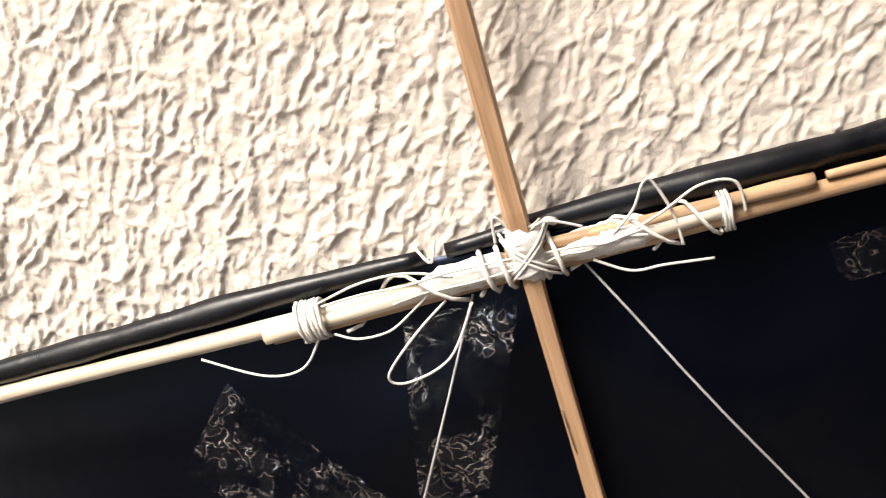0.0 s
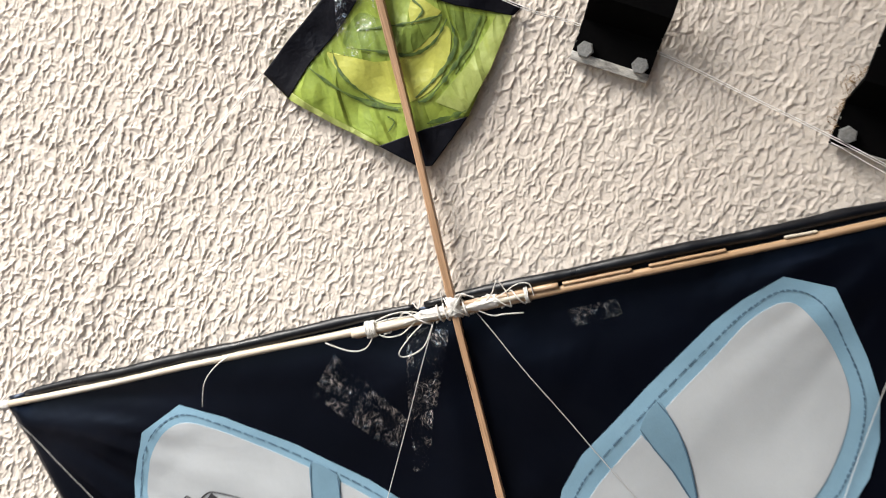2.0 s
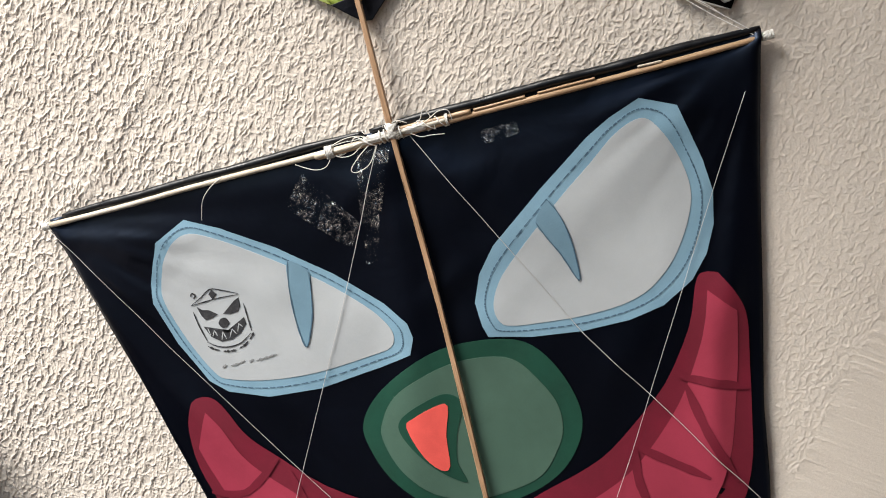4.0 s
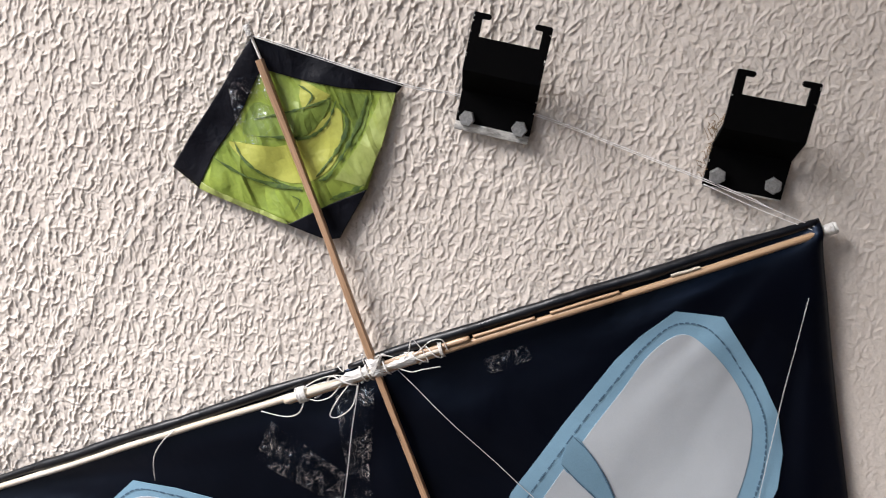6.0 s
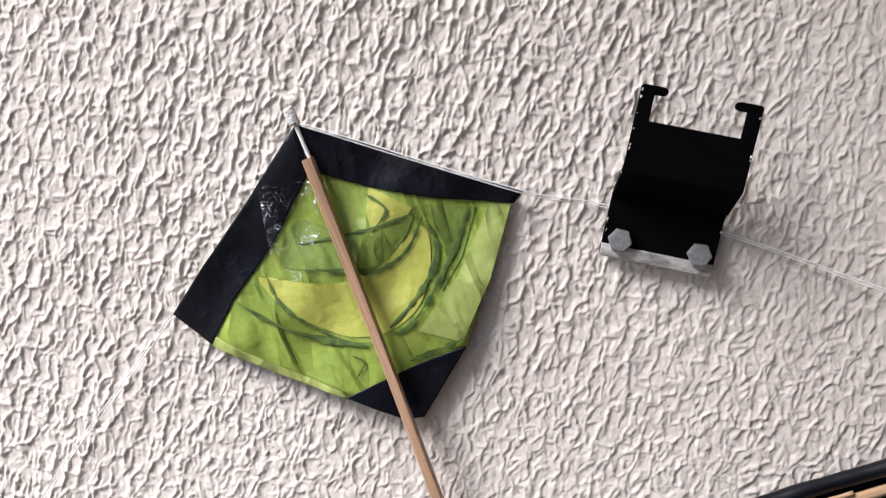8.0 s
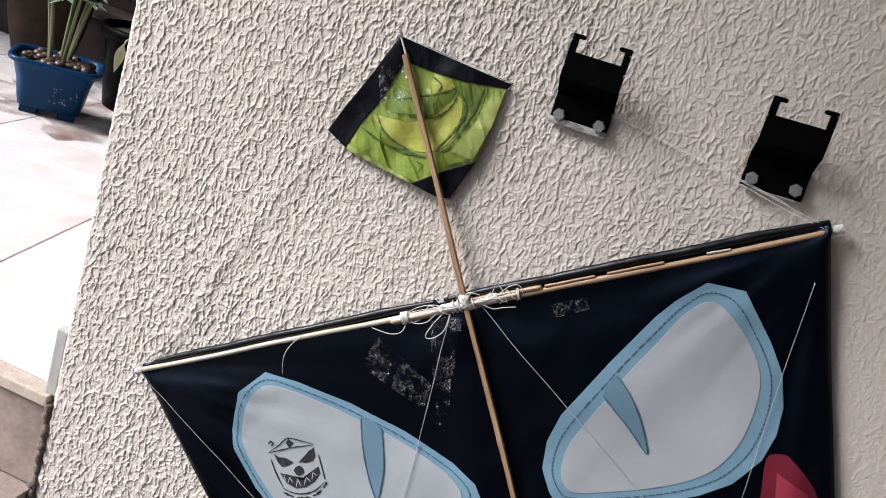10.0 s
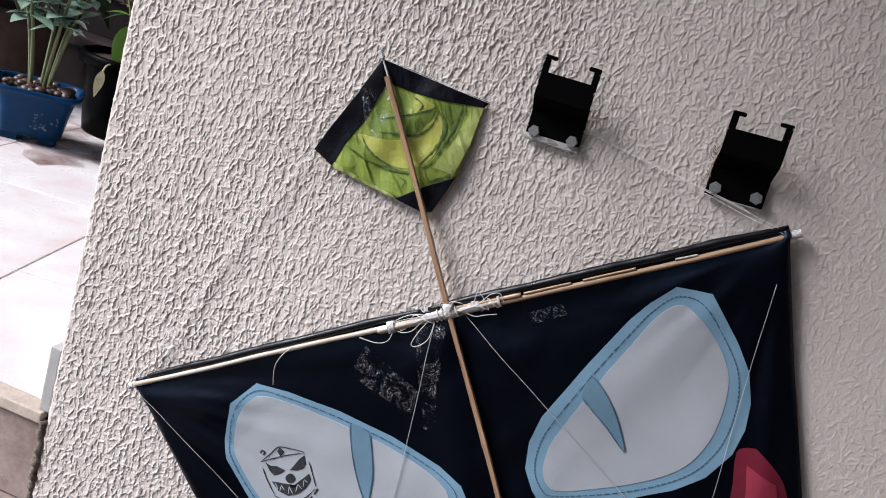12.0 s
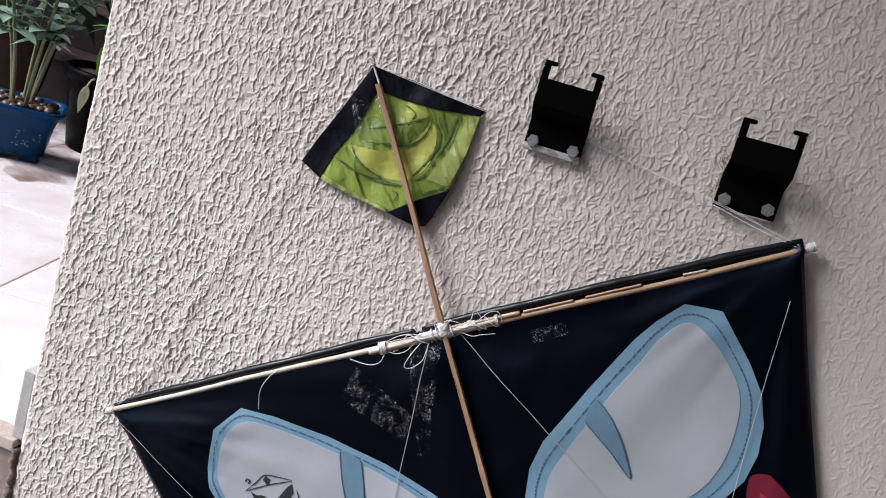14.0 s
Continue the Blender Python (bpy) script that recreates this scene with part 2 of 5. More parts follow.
LEAF_DARK = material("dark_leaf", (0.02, 0.045, 0.016), 0.35, second=(0.03, 0.06, 0.02), spots=(20, 0.8), grain=(200, 0.1))
LEAF_BRIGHT = translucent(material("bright_leaf", (0.10, 0.24, 0.03), 0.4, second=(0.16, 0.30, 0.04), spots=(20, 0.8), grain=(200, 0.1)), (0.2, 0.42, 0.04), 0.3)
LEAF_YELLOW = translucent(material("withered_leaf", (0.82, 0.79, 0.54), 0.6, second=(0.55, 0.47, 0.24), spots=(40, 0.8), grain=(200, 0.1)), (0.7, 0.65, 0.35), 0.3)
STEM = material("green_stem", (0.10, 0.12, 0.045), 0.5, second=(0.15, 0.15, 0.07), spots=(25, 0.8), grain=(200, 0.1))
STEM_DRY = material("dry_stem", (0.27, 0.17, 0.08), 0.7, second=(0.18, 0.10, 0.05), spots=(25, 0.8), grain=(200, 0.15))
MAROON = material("maroon_tile", (0.022, 0.011, 0.010), 0.6, second=(0.014, 0.007, 0.006), spots=(12, 0.8), grain=(150, 0.1), specular=0.25)
ROSE_STONE = material("rose_stone", (0.065, 0.043, 0.037), 0.6, second=(0.045, 0.03, 0.027), spots=(12, 0.8), grain=(150, 0.1))
TERRACOTTA = material("brown_clay", (0.026, 0.015, 0.010), 0.75, second=(0.016, 0.010, 0.007), spots=(15, 0.8), grain=(150, 0.12), specular=0.15)
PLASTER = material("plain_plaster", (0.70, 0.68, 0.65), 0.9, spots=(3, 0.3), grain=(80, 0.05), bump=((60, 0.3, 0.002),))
# dark colour for the unseen front panel, dims what the cloth reflects
DARK_PANEL = material("dark_reflection_panel", (0.17, 0.14, 0.115), 0.9, spots=(3, 0.3), grain=(80, 0.05), bump=((60, 0.3, 0.002),))
# warm tint for the unseen reflector on the right
WARM_BOUNCE = material("warm_bounce", (0.66, 0.54, 0.45), 0.9, spots=(3, 0.3), grain=(80, 0.05), bump=((60, 0.3, 0.002),))
# unseen ground, kept dark so the black cloth reflects little
YARD = material("dimmed_yard", (0.085, 0.070, 0.062), 0.9, second=(0.06, 0.05, 0.045), spots=(1.5, 0.8), grain=(60, 0.12), bump=((40, 0.5, 0.004),))


def tape_material():
    """Clear film: mostly see-through, with glint lines and faint haze painted by a noise mask."""
    m = bpy.data.materials.new("clear_tape")
    m.use_nodes = True
    t = m.node_tree
    t.nodes.remove(t.nodes["Principled BSDF"])
    co, n, f, b = t.nodes.new("ShaderNodeTexCoord"), t.nodes.new("ShaderNodeTexNoise"), t.nodes.new("ShaderNodeTexNoise"), t.nodes.new("ShaderNodeBump")
    n.inputs["Scale"].default_value, n.inputs["Detail"].default_value, n.inputs["Distortion"].default_value = 42, 3, 0.8
    f.inputs["Scale"].default_value, f.inputs["Detail"].default_value, f.inputs["Distortion"].default_value = 260, 3, 1.5
    b.inputs["Strength"].default_value, b.inputs["Distance"].default_value = 0.6, 0.0012
    g, tr, mx = t.nodes.new("ShaderNodeBsdfGlossy"), t.nodes.new("ShaderNodeBsdfTransparent"), t.nodes.new("ShaderNodeMixShader")
    g.inputs["Roughness"].default_value = 0.12
    g.inputs["Color"].default_value = (0.92, 0.96, 1, 1)
    ramp = t.nodes.new("ShaderNodeMapRange")
    ramp.inputs["From Min"].default_value, ramp.inputs["From Max"].default_value, ramp.inputs["To Min"].default_value, ramp.inputs["To Max"].default_value = 0.46, 0.56, 0.05, 1.0
    # thin noise lines place the glints, independent of the mesh wrinkles
    w, sub, ab, thin, both = (t.nodes.new("ShaderNodeTexNoise"), t.nodes.new("ShaderNodeMath"), t.nodes.new("ShaderNodeMath"), t.nodes.new("ShaderNodeMapRange"), t.nodes.new("ShaderNodeMath"))
    w.inputs["Scale"].default_value, w.inputs["Detail"].default_value, w.inputs["Distortion"].default_value = 120, 3, 1.4
    sub.operation, sub.inputs[1].default_value, ab.operation, both.operation = "SUBTRACT", 0.5, "ABSOLUTE", "MULTIPLY"
    thin.inputs["From Max"].default_value, thin.inputs["To Min"].default_value, thin.inputs["To Max"].default_value = 0.030, 0.95, 0.05
    t.links.new(co.outputs["Object"], w.inputs["Vector"])
    t.links.new(w.outputs["Fac"], sub.inputs[0])
    t.links.new(sub.outputs[0], ab.inputs[0])
    t.links.new(ab.outputs[0], thin.inputs["Value"])
    t.links.new(thin.outputs[0], both.inputs[0])
    t.links.new(ramp.outputs[0], both.inputs[1])
    t.links.new(co.outputs["Object"], n.inputs["Vector"])
    t.links.new(co.outputs["Object"], f.inputs["Vector"])
    t.links.new(n.outputs["Fac"], ramp.inputs["Value"])
    t.links.new(f.outputs["Fac"], b.inputs["Height"])
    t.links.new(b.outputs[0], g.inputs["Normal"])
    t.links.new(both.outputs[0], mx.inputs[0])
    t.links.new(tr.outputs[0], mx.inputs[1])
    t.links.new(g.outputs[0], mx.inputs[2])
    t.links.new(mx.outputs[0], t.nodes["Material Output"].inputs[0])
    return m


TAPE = tape_material()


def creased(m, scale, metres):
    """Adds long thin crease lines of crumpled paper, in two directions."""
    t = m.node_tree
    p = t.nodes["Principled BSDF"]
    co = t.nodes.new("ShaderNodeTexCoord")
    before = p.inputs["Normal"].links[0].from_socket
    for size, turn_, squeeze in ((scale, 35, 0.25), (scale * 1.5, -50, 0.3)):
        mp, n = t.nodes.new("ShaderNodeMapping"), t.nodes.new("ShaderNodeTexNoise")
        mp.inputs["Rotation"].default_value = (0, radians(turn_), 0)
        mp.inputs["Scale"].default_value = (1, 1, squeeze)
        n.inputs["Scale"].default_value, n.inputs["Detail"].default_value, n.inputs["Distortion"].default_value = size, 2.0, 0.4
        sub, ab, ramp, b = t.nodes.new("ShaderNodeMath"), t.nodes.new("ShaderNodeMath"), t.nodes.new("ShaderNodeMapRange"), t.nodes.new("ShaderNodeBump")
        sub.operation, sub.inputs[1].default_value, ab.operation = "SUBTRACT", 0.5, "ABSOLUTE"
        ramp.inputs["From Max"].default_value, ramp.inputs["To Min"].default_value, ramp.inputs["To Max"].default_value = 0.09, 1.0, 0.0
        b.inputs["Strength"].default_value, b.inputs["Distance"].default_value = 0.8, metres
        t.links.new(co.outputs["Object"], mp.inputs[0])
        t.links.new(mp.outputs[0], n.inputs["Vector"])
        t.links.new(n.outputs["Fac"], sub.inputs[0])
        t.links.new(sub.outputs[0], ab.inputs[0])
        t.links.new(ab.outputs[0], ramp.inputs["Value"])
        t.links.new(ramp.outputs[0], b.inputs["Height"])
        t.links.new(before, b.inputs["Normal"])
        before = b.outputs[0]
    t.links.new(before, p.inputs["Normal"])


creased(TISSUE, 24, 0.0019)
creased(TISSUE_DEEP, 24, 0.0018)
creased(TISSUE_PALE, 22, 0.0020)
creased(TISSUE_YELLOW, 14, 0.0010)
creased(PAPER_BLACK, 20, 0.0005)


# ---- the textured wall ----
def flakes(s, z, pitch, length, width, seed, upright):
    """Overlapping torn flakes of plaster, 0 to 1 high: each rises slowly across its width and breaks off at one ragged, curved edge."""
    g = np.random.RandomState(seed)
    n = 256
    jx, jz, turn_, size, bend, high, side = (g.uniform(0, 1, (n, n)) for k in range(7))
    cx, cz = np.floor(s / pitch[0]).astype(int), np.floor(z / pitch[1]).astype(int)
    best = np.zeros_like(s)
    for dx in (-1, 0, 1):
        for dz in (-1, 0, 1):
            kx, kz = (cx + dx) % n, (cz + dz) % n
            px = s - (cx + dx + jx[kx, kz]) * pitch[0]
            pz = z - (cz + dz + jz[kx, kz]) * pitch[1]
            ang = (turn_[kx, kz] - 0.5) * upright
            hand = np.where(side[kx, kz] < 0.68, 1.0, -1.0)
            big = 0.65 + 0.7 * size[kx, kz]
            q = (pz * np.cos(ang) + px * np.sin(ang)) / (length * big)
            p = (px * np.cos(ang) - pz * np.sin(ang)) * hand / (width * big) + (bend[kx, kz] - 0.3) * 0.9 * q * q
            across = np.clip((p + 1.3) / 1.9, 0, 1) ** 1.35 * np.clip((0.62 - p) * width * big / 0.0008, 0, 1)
            along = np.sqrt(np.clip(1 - q * q, 0, 1))
            best = np.maximum(best, across * along * (0.35 + 0.65 * high[kx, kz]))
    return best


def cells(s, z, pitch, seed):
    """Distance to the border between scattered cells, in metres, and a tilt of each cell's face."""
    g = np.random.RandomState(seed)
    n = 256
    jx, jz, lean_ = (g.uniform(0, 1, (n, n)) for k in range(3))
    cx, cz = np.floor(s / pitch[0]).astype(int), np.floor(z / pitch[1]).astype(int)
    first, second_, face = np.full_like(s, 9.0), np.full_like(s, 9.0), np.zeros_like(s)
    for dx in (-1, 0, 1):
        for dz in (-1, 0, 1):
            kx, kz = (cx + dx) % n, (cz + dz) % n
            px = s / pitch[0] - (cx + dx + jx[kx, kz])
            pz = z / pitch[1] - (cz + dz + jz[kx, kz])
            d = np.hypot(px, pz)
            nearer = d < first
            second_ = np.where(nearer, first, np.minimum(second_, d))
            face = np.where(nearer, px * (0.3 + lean_[kx, kz]) + 0.5 * lean_[kx, kz], face)
            first = np.where(nearer, d, first)
    return (second_ - first) * pitch[0] / 2, face


def relief(s, z):
    """Height of the pulled-up plaster, in metres, over the wall's face."""
    ws = s + 0.0026 * perlin(s / 0.012, z / 0.014, 1) + 0.0013 * perlin(s / 0.0050, z / 0.0056, 2) + 0.0006 * perlin(s / 0.0024, z / 0.0026, 17)
    wz = z + 0.0030 * perlin(s / 0.013, z / 0.015, 3) + 0.0012 * perlin(s / 0.0052, z / 0.0058, 4) + 0.0006 * perlin(s / 0.0025, z / 0.0027, 18)
    lean = ws + 0.12 * wz * np.tanh(2 * (s - 0.3))
    c = perlin(s / 0.035, z / 0.042, 7)
    right = step(0.50, 0.80, s + 0.06 * perlin(s / 0.12, z / 0.15, 14))
    tall = flakes(lean, wz, (0.0078, 0.0130), 0.0098, 0.0044, 5, 0.9)
    short = flakes(ws + 0.003, wz + 0.005, (0.0070, 0.0084), 0.0060, 0.0040, 6, 2.6)
    crumb = flakes(ws, wz, (0.0046, 0.0052), 0.0034, 0.0024, 11, 5.0) * step(-0.2, 0.3, perlin(s / 0.012, z / 0.014, 12))
    edge, face = cells(lean + 0.0014 * perlin(s / 0.006, z / 0.008, 21), wz, (0.0088, 0.0205), 22)
    edge2, face2 = cells(ws, wz + 0.004, (0.0082, 0.0112), 23)
    net = np.clip(1 - edge / 0.00110, 0, 1) * step(-0.45, 0.10, perlin(s / 0.011, z / 0.016, 24) + 0.4 * c) * (1 - 0.6 * right)
    net2 = np.clip(1 - edge2 / 0.00105, 0, 1) * step(-0.30, 0.20, perlin(s / 0.010, z / 0.012, 25) - 0.3 * c)
    left = 1 - step(0.12, 0.42, s + 0.05 * perlin(s / 0.1, z / 0.12, 26))
    h = (1 - 0.35 * left) * np.maximum(0.0017 * tall * (1 - 0.45 * right + 0.25 * c), 0.0015 * short * (1 - 0.1 * right - 0.2 * c)) + 0.0005 * crumb
    h += np.maximum(0.0014 * net * (1 + 0.45 * left), 0.0011 * net2) + 0.0005 * face * (1 - right) + 0.0003 * face2 + 0.0003 * c + 0.00016 * perlin(s / 0.0032, z / 0.0036, 13)
    return h * (0.84 + 0.27 * perlin(s / 0.25, z / 0.3, 10)) * (0.45 + 0.55 * step(-0.004, 0.02, s)) * (1 - 0.55 * step(0.74, 1.04, s + 0.1 * (z - 0.4) + 0.05 * perlin(s / 0.09, z / 0.12, 16)))


CORNER, DEPTH = 0.006, 0.18
ZLOW, ZTOP = -0.83, 2.3
s_lines = np.concatenate([np.arange(-0.19, -0.012, 0.008), np.arange(-0.012, 1.13, 0.00080), np.arange(1.15, 3.2, 0.03)])
z_lines = np.concatenate([np.arange(ZLOW, -0.33, 0.02), np.arange(-0.33, 0.88, 0.00090), np.arange(0.88, ZTOP + 0.01, 0.03)])
S, Z = np.meshgrid(s_lines, z_lines)
H = relief(S, Z)
turn = np.clip((CORNER - S) / (CORNER * math.pi / 2), 0, 1) * math.pi / 2
base_x = np.where(S > CORNER, S, CORNER - CORNER * np.sin(turn))
base_y = np.where(S > CORNER, 0, CORNER - CORNER * np.cos(turn)) + np.where(turn >= math.pi / 2, CORNER - CORNER * math.pi / 2 - S, 0)
X = base_x - np.sin(turn) * H
Y = base_y - np.cos(turn) * H
rows_, cols_ = S.shape
co = np.stack([X, Y, Z], -1).reshape(-1, 3)
i = np.arange(rows_ * cols_).reshape(rows_, cols_)
quads = np.stack([i[:-1, :-1], i[:-1, 1:], i[1:, 1:], i[1:, :-1]], -1).reshape(-1, 4)
back = len(co) + np.arange(8)
# behind the kite's cloth the wall is never seen: no fine relief there
mid_x, mid_z = (S[:-1, :-1] + S[1:, 1:]) / 2 - 0.527, (Z[:-1, :-1] + Z[1:, 1:]) / 2 - 0.386
tilt = radians(-34.2)
mid_u, mid_v = mid_x * math.cos(tilt) - mid_z * math.sin(tilt), mid_x * math.sin(tilt) + mid_z * math.cos(tilt)
covered = (mid_v < -0.05) & (mid_v > -0.60) & (mid_u > -0.435 - 0.19 * mid_v) & (mid_u < 0.375 + 0.19 * mid_v)
quads = quads[~covered.ravel()]
block = np.array([(x, y, z) for z in (ZLOW, ZTOP) for x, y in ((0.004, 0.012), (3.19, 0.012), (3.19, DEPTH), (0.004, DEPTH))])
box_faces = np.array([(0, 1, 2, 3), (7, 6, 5, 4), (0, 4, 5, 1), (1, 5, 6, 2), (2, 6, 7, 3), (3, 7, 4, 0)])
me = bpy.data.meshes.new("wall_front")
allv = np.concatenate([co, block])
allf = np.concatenate([quads, box_faces + len(co)])
me.vertices.add(len(allv))
me.vertices.foreach_set("co", allv.ravel())
me.loops.add(allf.size)
me.loops.foreach_set("vertex_index", allf.ravel())
me.polygons.add(len(allf))
me.polygons.foreach_set("loop_start", np.arange(0, allf.size, 4))
me.update(calc_edges=True)
me.polygons.foreach_set("use_smooth", [True] * len(allf))
me.materials.append(STUCCO)
tagged(new("wall_front", me), "cream wall with rough pulled-up plaster texture", "wall", kind="structure")

mesh_base = part("baseboard", box_bm(-0.019, -0.001, 0.004, 0.16, 0.0, 0.106, 0.002), MORTAR, None, "", False)
tagged(mesh_base, "grey mortar skirting on the end of the wall", "baseboard", kind="structure")

# ---- porch: floor, steps, back wall, unseen slabs overhead ----
TURN = radians(11)
PITCH = 0.51
part_floor = part("floor", box_bm(-3.6, -0.012, 0.022, 2.5, -0.14, -0.006), GROUT, None)
tagged(part_floor, "porch floor of large pale glazed tiles with thin grey joints", "floor", kind="structure")
ground = part("ground", box_bm(-60, 60, -60, 60, ZLOW - 0.2, ZLOW), YARD, None)
tagged(ground, "unseen yard ground below the porch, darkened to dim reflections", "ground", kind="structure")


def steps():
    rise, run = 0.163, 0.29
    for n in range(5):
        top, y = -n * rise, -n * run
        st = empty("step", pose(0, 0, 0), "porch step faced with mottled beige stone slabs", "step", "porch steps", "structure")
        front = y
        part("core", box_bm(-2.4, -0.014, front + 0.022, front + 0.40, max(top - rise * 1.0, ZLOW), top - 0.02), GROUT, st)
        for k in range(4):
            x1 = -0.008 - k * 0.6
            x0 = x1 - 0.597
            part("slab", box_bm(x0, x1, front + 0.004, front + 0.022, top - rise + 0.003, top - 0.019, 0.0015), STONE, st)
            part("nosing", box_bm(x0, x1, front - 0.004, front + (0.03 if n == 0 else run + 0.03), top - 0.018, top, 0.002), NOSING if n == 0 else STONE, st, "chipped pale stone edge")


steps()
random.seed(3)
grime = [(-0.004 + random.uniform(-0.003, 0.003), 0.002 + random.uniform(-0.003, 0.003), -0.012 - 0.0075 * k) for k in range(104)]
tagged(tube("dirt_joint", [(grime, [random.uniform(0.004, 0.010) for p in grime])], DIRT, None, 7), "dark dirty joint between step and wall", "joint", kind="structure")

# ---- the big kite ----
KITE = empty("kite", pose(0.527, 0, 0.386, 0, -34.2, 0), "large black fabric kite with sewn face and bamboo frame", "kite")


def ridge_fold(u, v, u0, v0, angle, width, height, reach):
    c, s = math.cos(radians(angle)), math.sin(radians(angle))
    along, across = (u - u0) * c + (v - v0) * s, -(u - u0) * s + (v - v0) * c
    w = width * (0.6 + max(along, 0) / reach)
    return 1.4 * height * math.exp(-((across / w) ** 2)) * math.exp(-((along / reach - 0.45) / 0.5) ** 2)


FOLDS = ((0.42, -0.01, 214, 0.022, 0.0050, 0.55), (0.42, -0.01, 236, 0.02, 0.0045, 0.5), (0.42, -0.01, 252, 0.016, 0.0040, 0.55), (-0.49, -0.01, -28, 0.022, 0.0045, 0.5),
         (-0.49, -0.01, -50, 0.02, 0.0040, 0.5), (-0.49, -0.01, -68, 0.016, 0.0035, 0.5), (0.0, -0.03, 212, 0.03, 0.0060, 0.4), (0.0, -0.03, -40, 0.032, 0.0060, 0.45), (-0.02, -0.05, -100, 0.03, 0.0050, 0.5), (0.30, -0.35, 262, 0.02, 0.0040, 0.5),
         (0.33, -0.03, 196, 0.026, 0.0060, 0.36), (0.02, -0.20, 24, 0.024, 0.0055, 0.26), (-0.46, -0.03, -12, 0.018, 0.0050, 0.42), (-0.30, -0.02, -6, 0.022, 0.0045, 0.30)) + tuple(
         (-0.478, -0.008, a, 0.0075, 0.0026, 0.26) for a in (-12, -21, -31, -40, -49, -58, -67, -75)) + tuple((0.420, -0.012, a, 0.0075, 0.0026, 0.24) for a in (192, 201, 210, 220, 229, 240, 249, 257))


def stiff(u, v):
    """How freely the cloth folds: little under the doubled cloth of the eyes."""
    near = min(math.hypot((u + 0.215) / 0.19, (v + 0.18) / 0.15), math.hypot((u - 0.19) / 0.17, (v + 0.17) / 0.15))
    return 0.20 + 0.80 * min(1, max(0, (near - 0.75) / 0.4))


def sail_y(u, v):
    y = 0.0075 + sum(ridge_fold(u, v, *f) for f in FOLDS) * stiff(u, v)
    y += 0.0012 * math.sin(17 * u + 9 * v) + 0.0009 * math.sin(31 * v - 12 * u + 1)
    return -y * min(1, 0.62 + 6 * abs(v + 0.008)) - 0.001


def on_sail(u, v, lift):
    return Vector((u, sail_y(u, v) - lift, v))


def mm(text):
    """Points given as 'u,v u,v ...' in millimetres."""
    return [Vector([float(c) / 1000 for c in p.split(",")] + [0]) for p in text.split()]


def patch(name, outline, lift, material_, parent, surface=on_sail, steps_=5, rings=20, label="", thick=0.0006):
    """A thin sewn or glued piece with a rounded outline, lying on the sail."""
    edge = spline(outline, steps_, True) if steps_ > 1 else [a.lerp(b, k / 4) for a, b in zip(outline, outline[1:] + outline[:1]) for k in range(4)]
    n = len(edge)
    mid = sum(edge, Vector((0, 0, 0))) / n
    verts, faces = [], []
    for r in range(rings):
        f = 1 - r / rings
        for q in edge:
            w = mid + (q - mid) * f
            verts.append(surface(w.x, w.y, lift))
    verts.append(surface(mid.x, mid.y, lift))
    for r in range(rings - 1):
        for k in range(n):
            m = (k + 1) % n
            faces.append((r * n + k, r * n + m, (r + 1) * n + m, (r + 1) * n + k))
    faces += [((rings - 1) * n + k, (rings - 1) * n + (k + 1) % n, rings * n) for k in range(n)]
    low = len(verts)
    verts += [surface(q.x, q.y, lift) for q in edge] + [surface(q.x, q.y, lift - thick) for q in edge]
    faces += [(low + k, low + n + k, low + n + (k + 1) % n, low + (k + 1) % n) for k in range(n)]
    return mesh_of(name, verts, faces, material_, parent, True, label)


def ribbon(name, points, width, lift, material_, parent, surface=on_sail, steps_=6, closed=False, label="", ragged=0.0, stitch=0):
    """A narrow flat strip along a curve."""
    line = spline(points, steps_, closed) if steps_ > 1 else [Vector(p) for p in points]
    n = len(line)
    verts, faces = [], []
    for k, q in enumerate(line):
        a, b = (line[k - 1], line[(k + 1) % n]) if closed else (line[max(k - 1, 0)], line[min(k + 1, n - 1)])
        d = (b - a).normalized()
        side = Vector((-d.y, d.x, 0))
        taper = 1 if closed else 0.35 + 0.65 * min(1, 4 * min(k, n - 1 - k) / max(n - 1, 1))
        w = width * taper * (1 + ragged * (random.random() - 0.5)) / 2
        for f in (-1, 0, 1):
            p = q + side * w * f
            verts.append(surface(p.x, p.y, lift + (0.0002 if f == 0 else 0)))
    for k in range(n if closed else n - 1):
        m = (k + 1) % n
        if stitch and k % stitch == stitch - 1:
            continue
        for f in range(2):
            faces.append((3 * k + f, 3 * k + f + 1, 3 * m + f + 1, 3 * m + f))
    return mesh_of(name, verts, faces, material_, parent, True, label)


def between(name, upper, lower, lift, material_, parent, label="", cross=8, steps_=6):
    """A sheet between two curves that run the same way."""
    a, b = spline(upper, steps_), spline(lower, steps_)
    n = 60
    verts, faces = [], []
    for k in range(n + 1):
        t = k / n
        p, q = a[round(t * (len(a) - 1))], b[round(t * (len(b) - 1))]
        for c in range(cross + 1):
            w = p.lerp(q, c / cross)
            verts.append(on_sail(w.x, w.y, lift))
    for k in range(n):
        for c in range(cross):
            j = k * (cross + 1) + c
            faces.append((j, j + 1, j + cross + 2, j + cross + 1))
    return mesh_of(name, verts, faces, material_, parent, True, label)


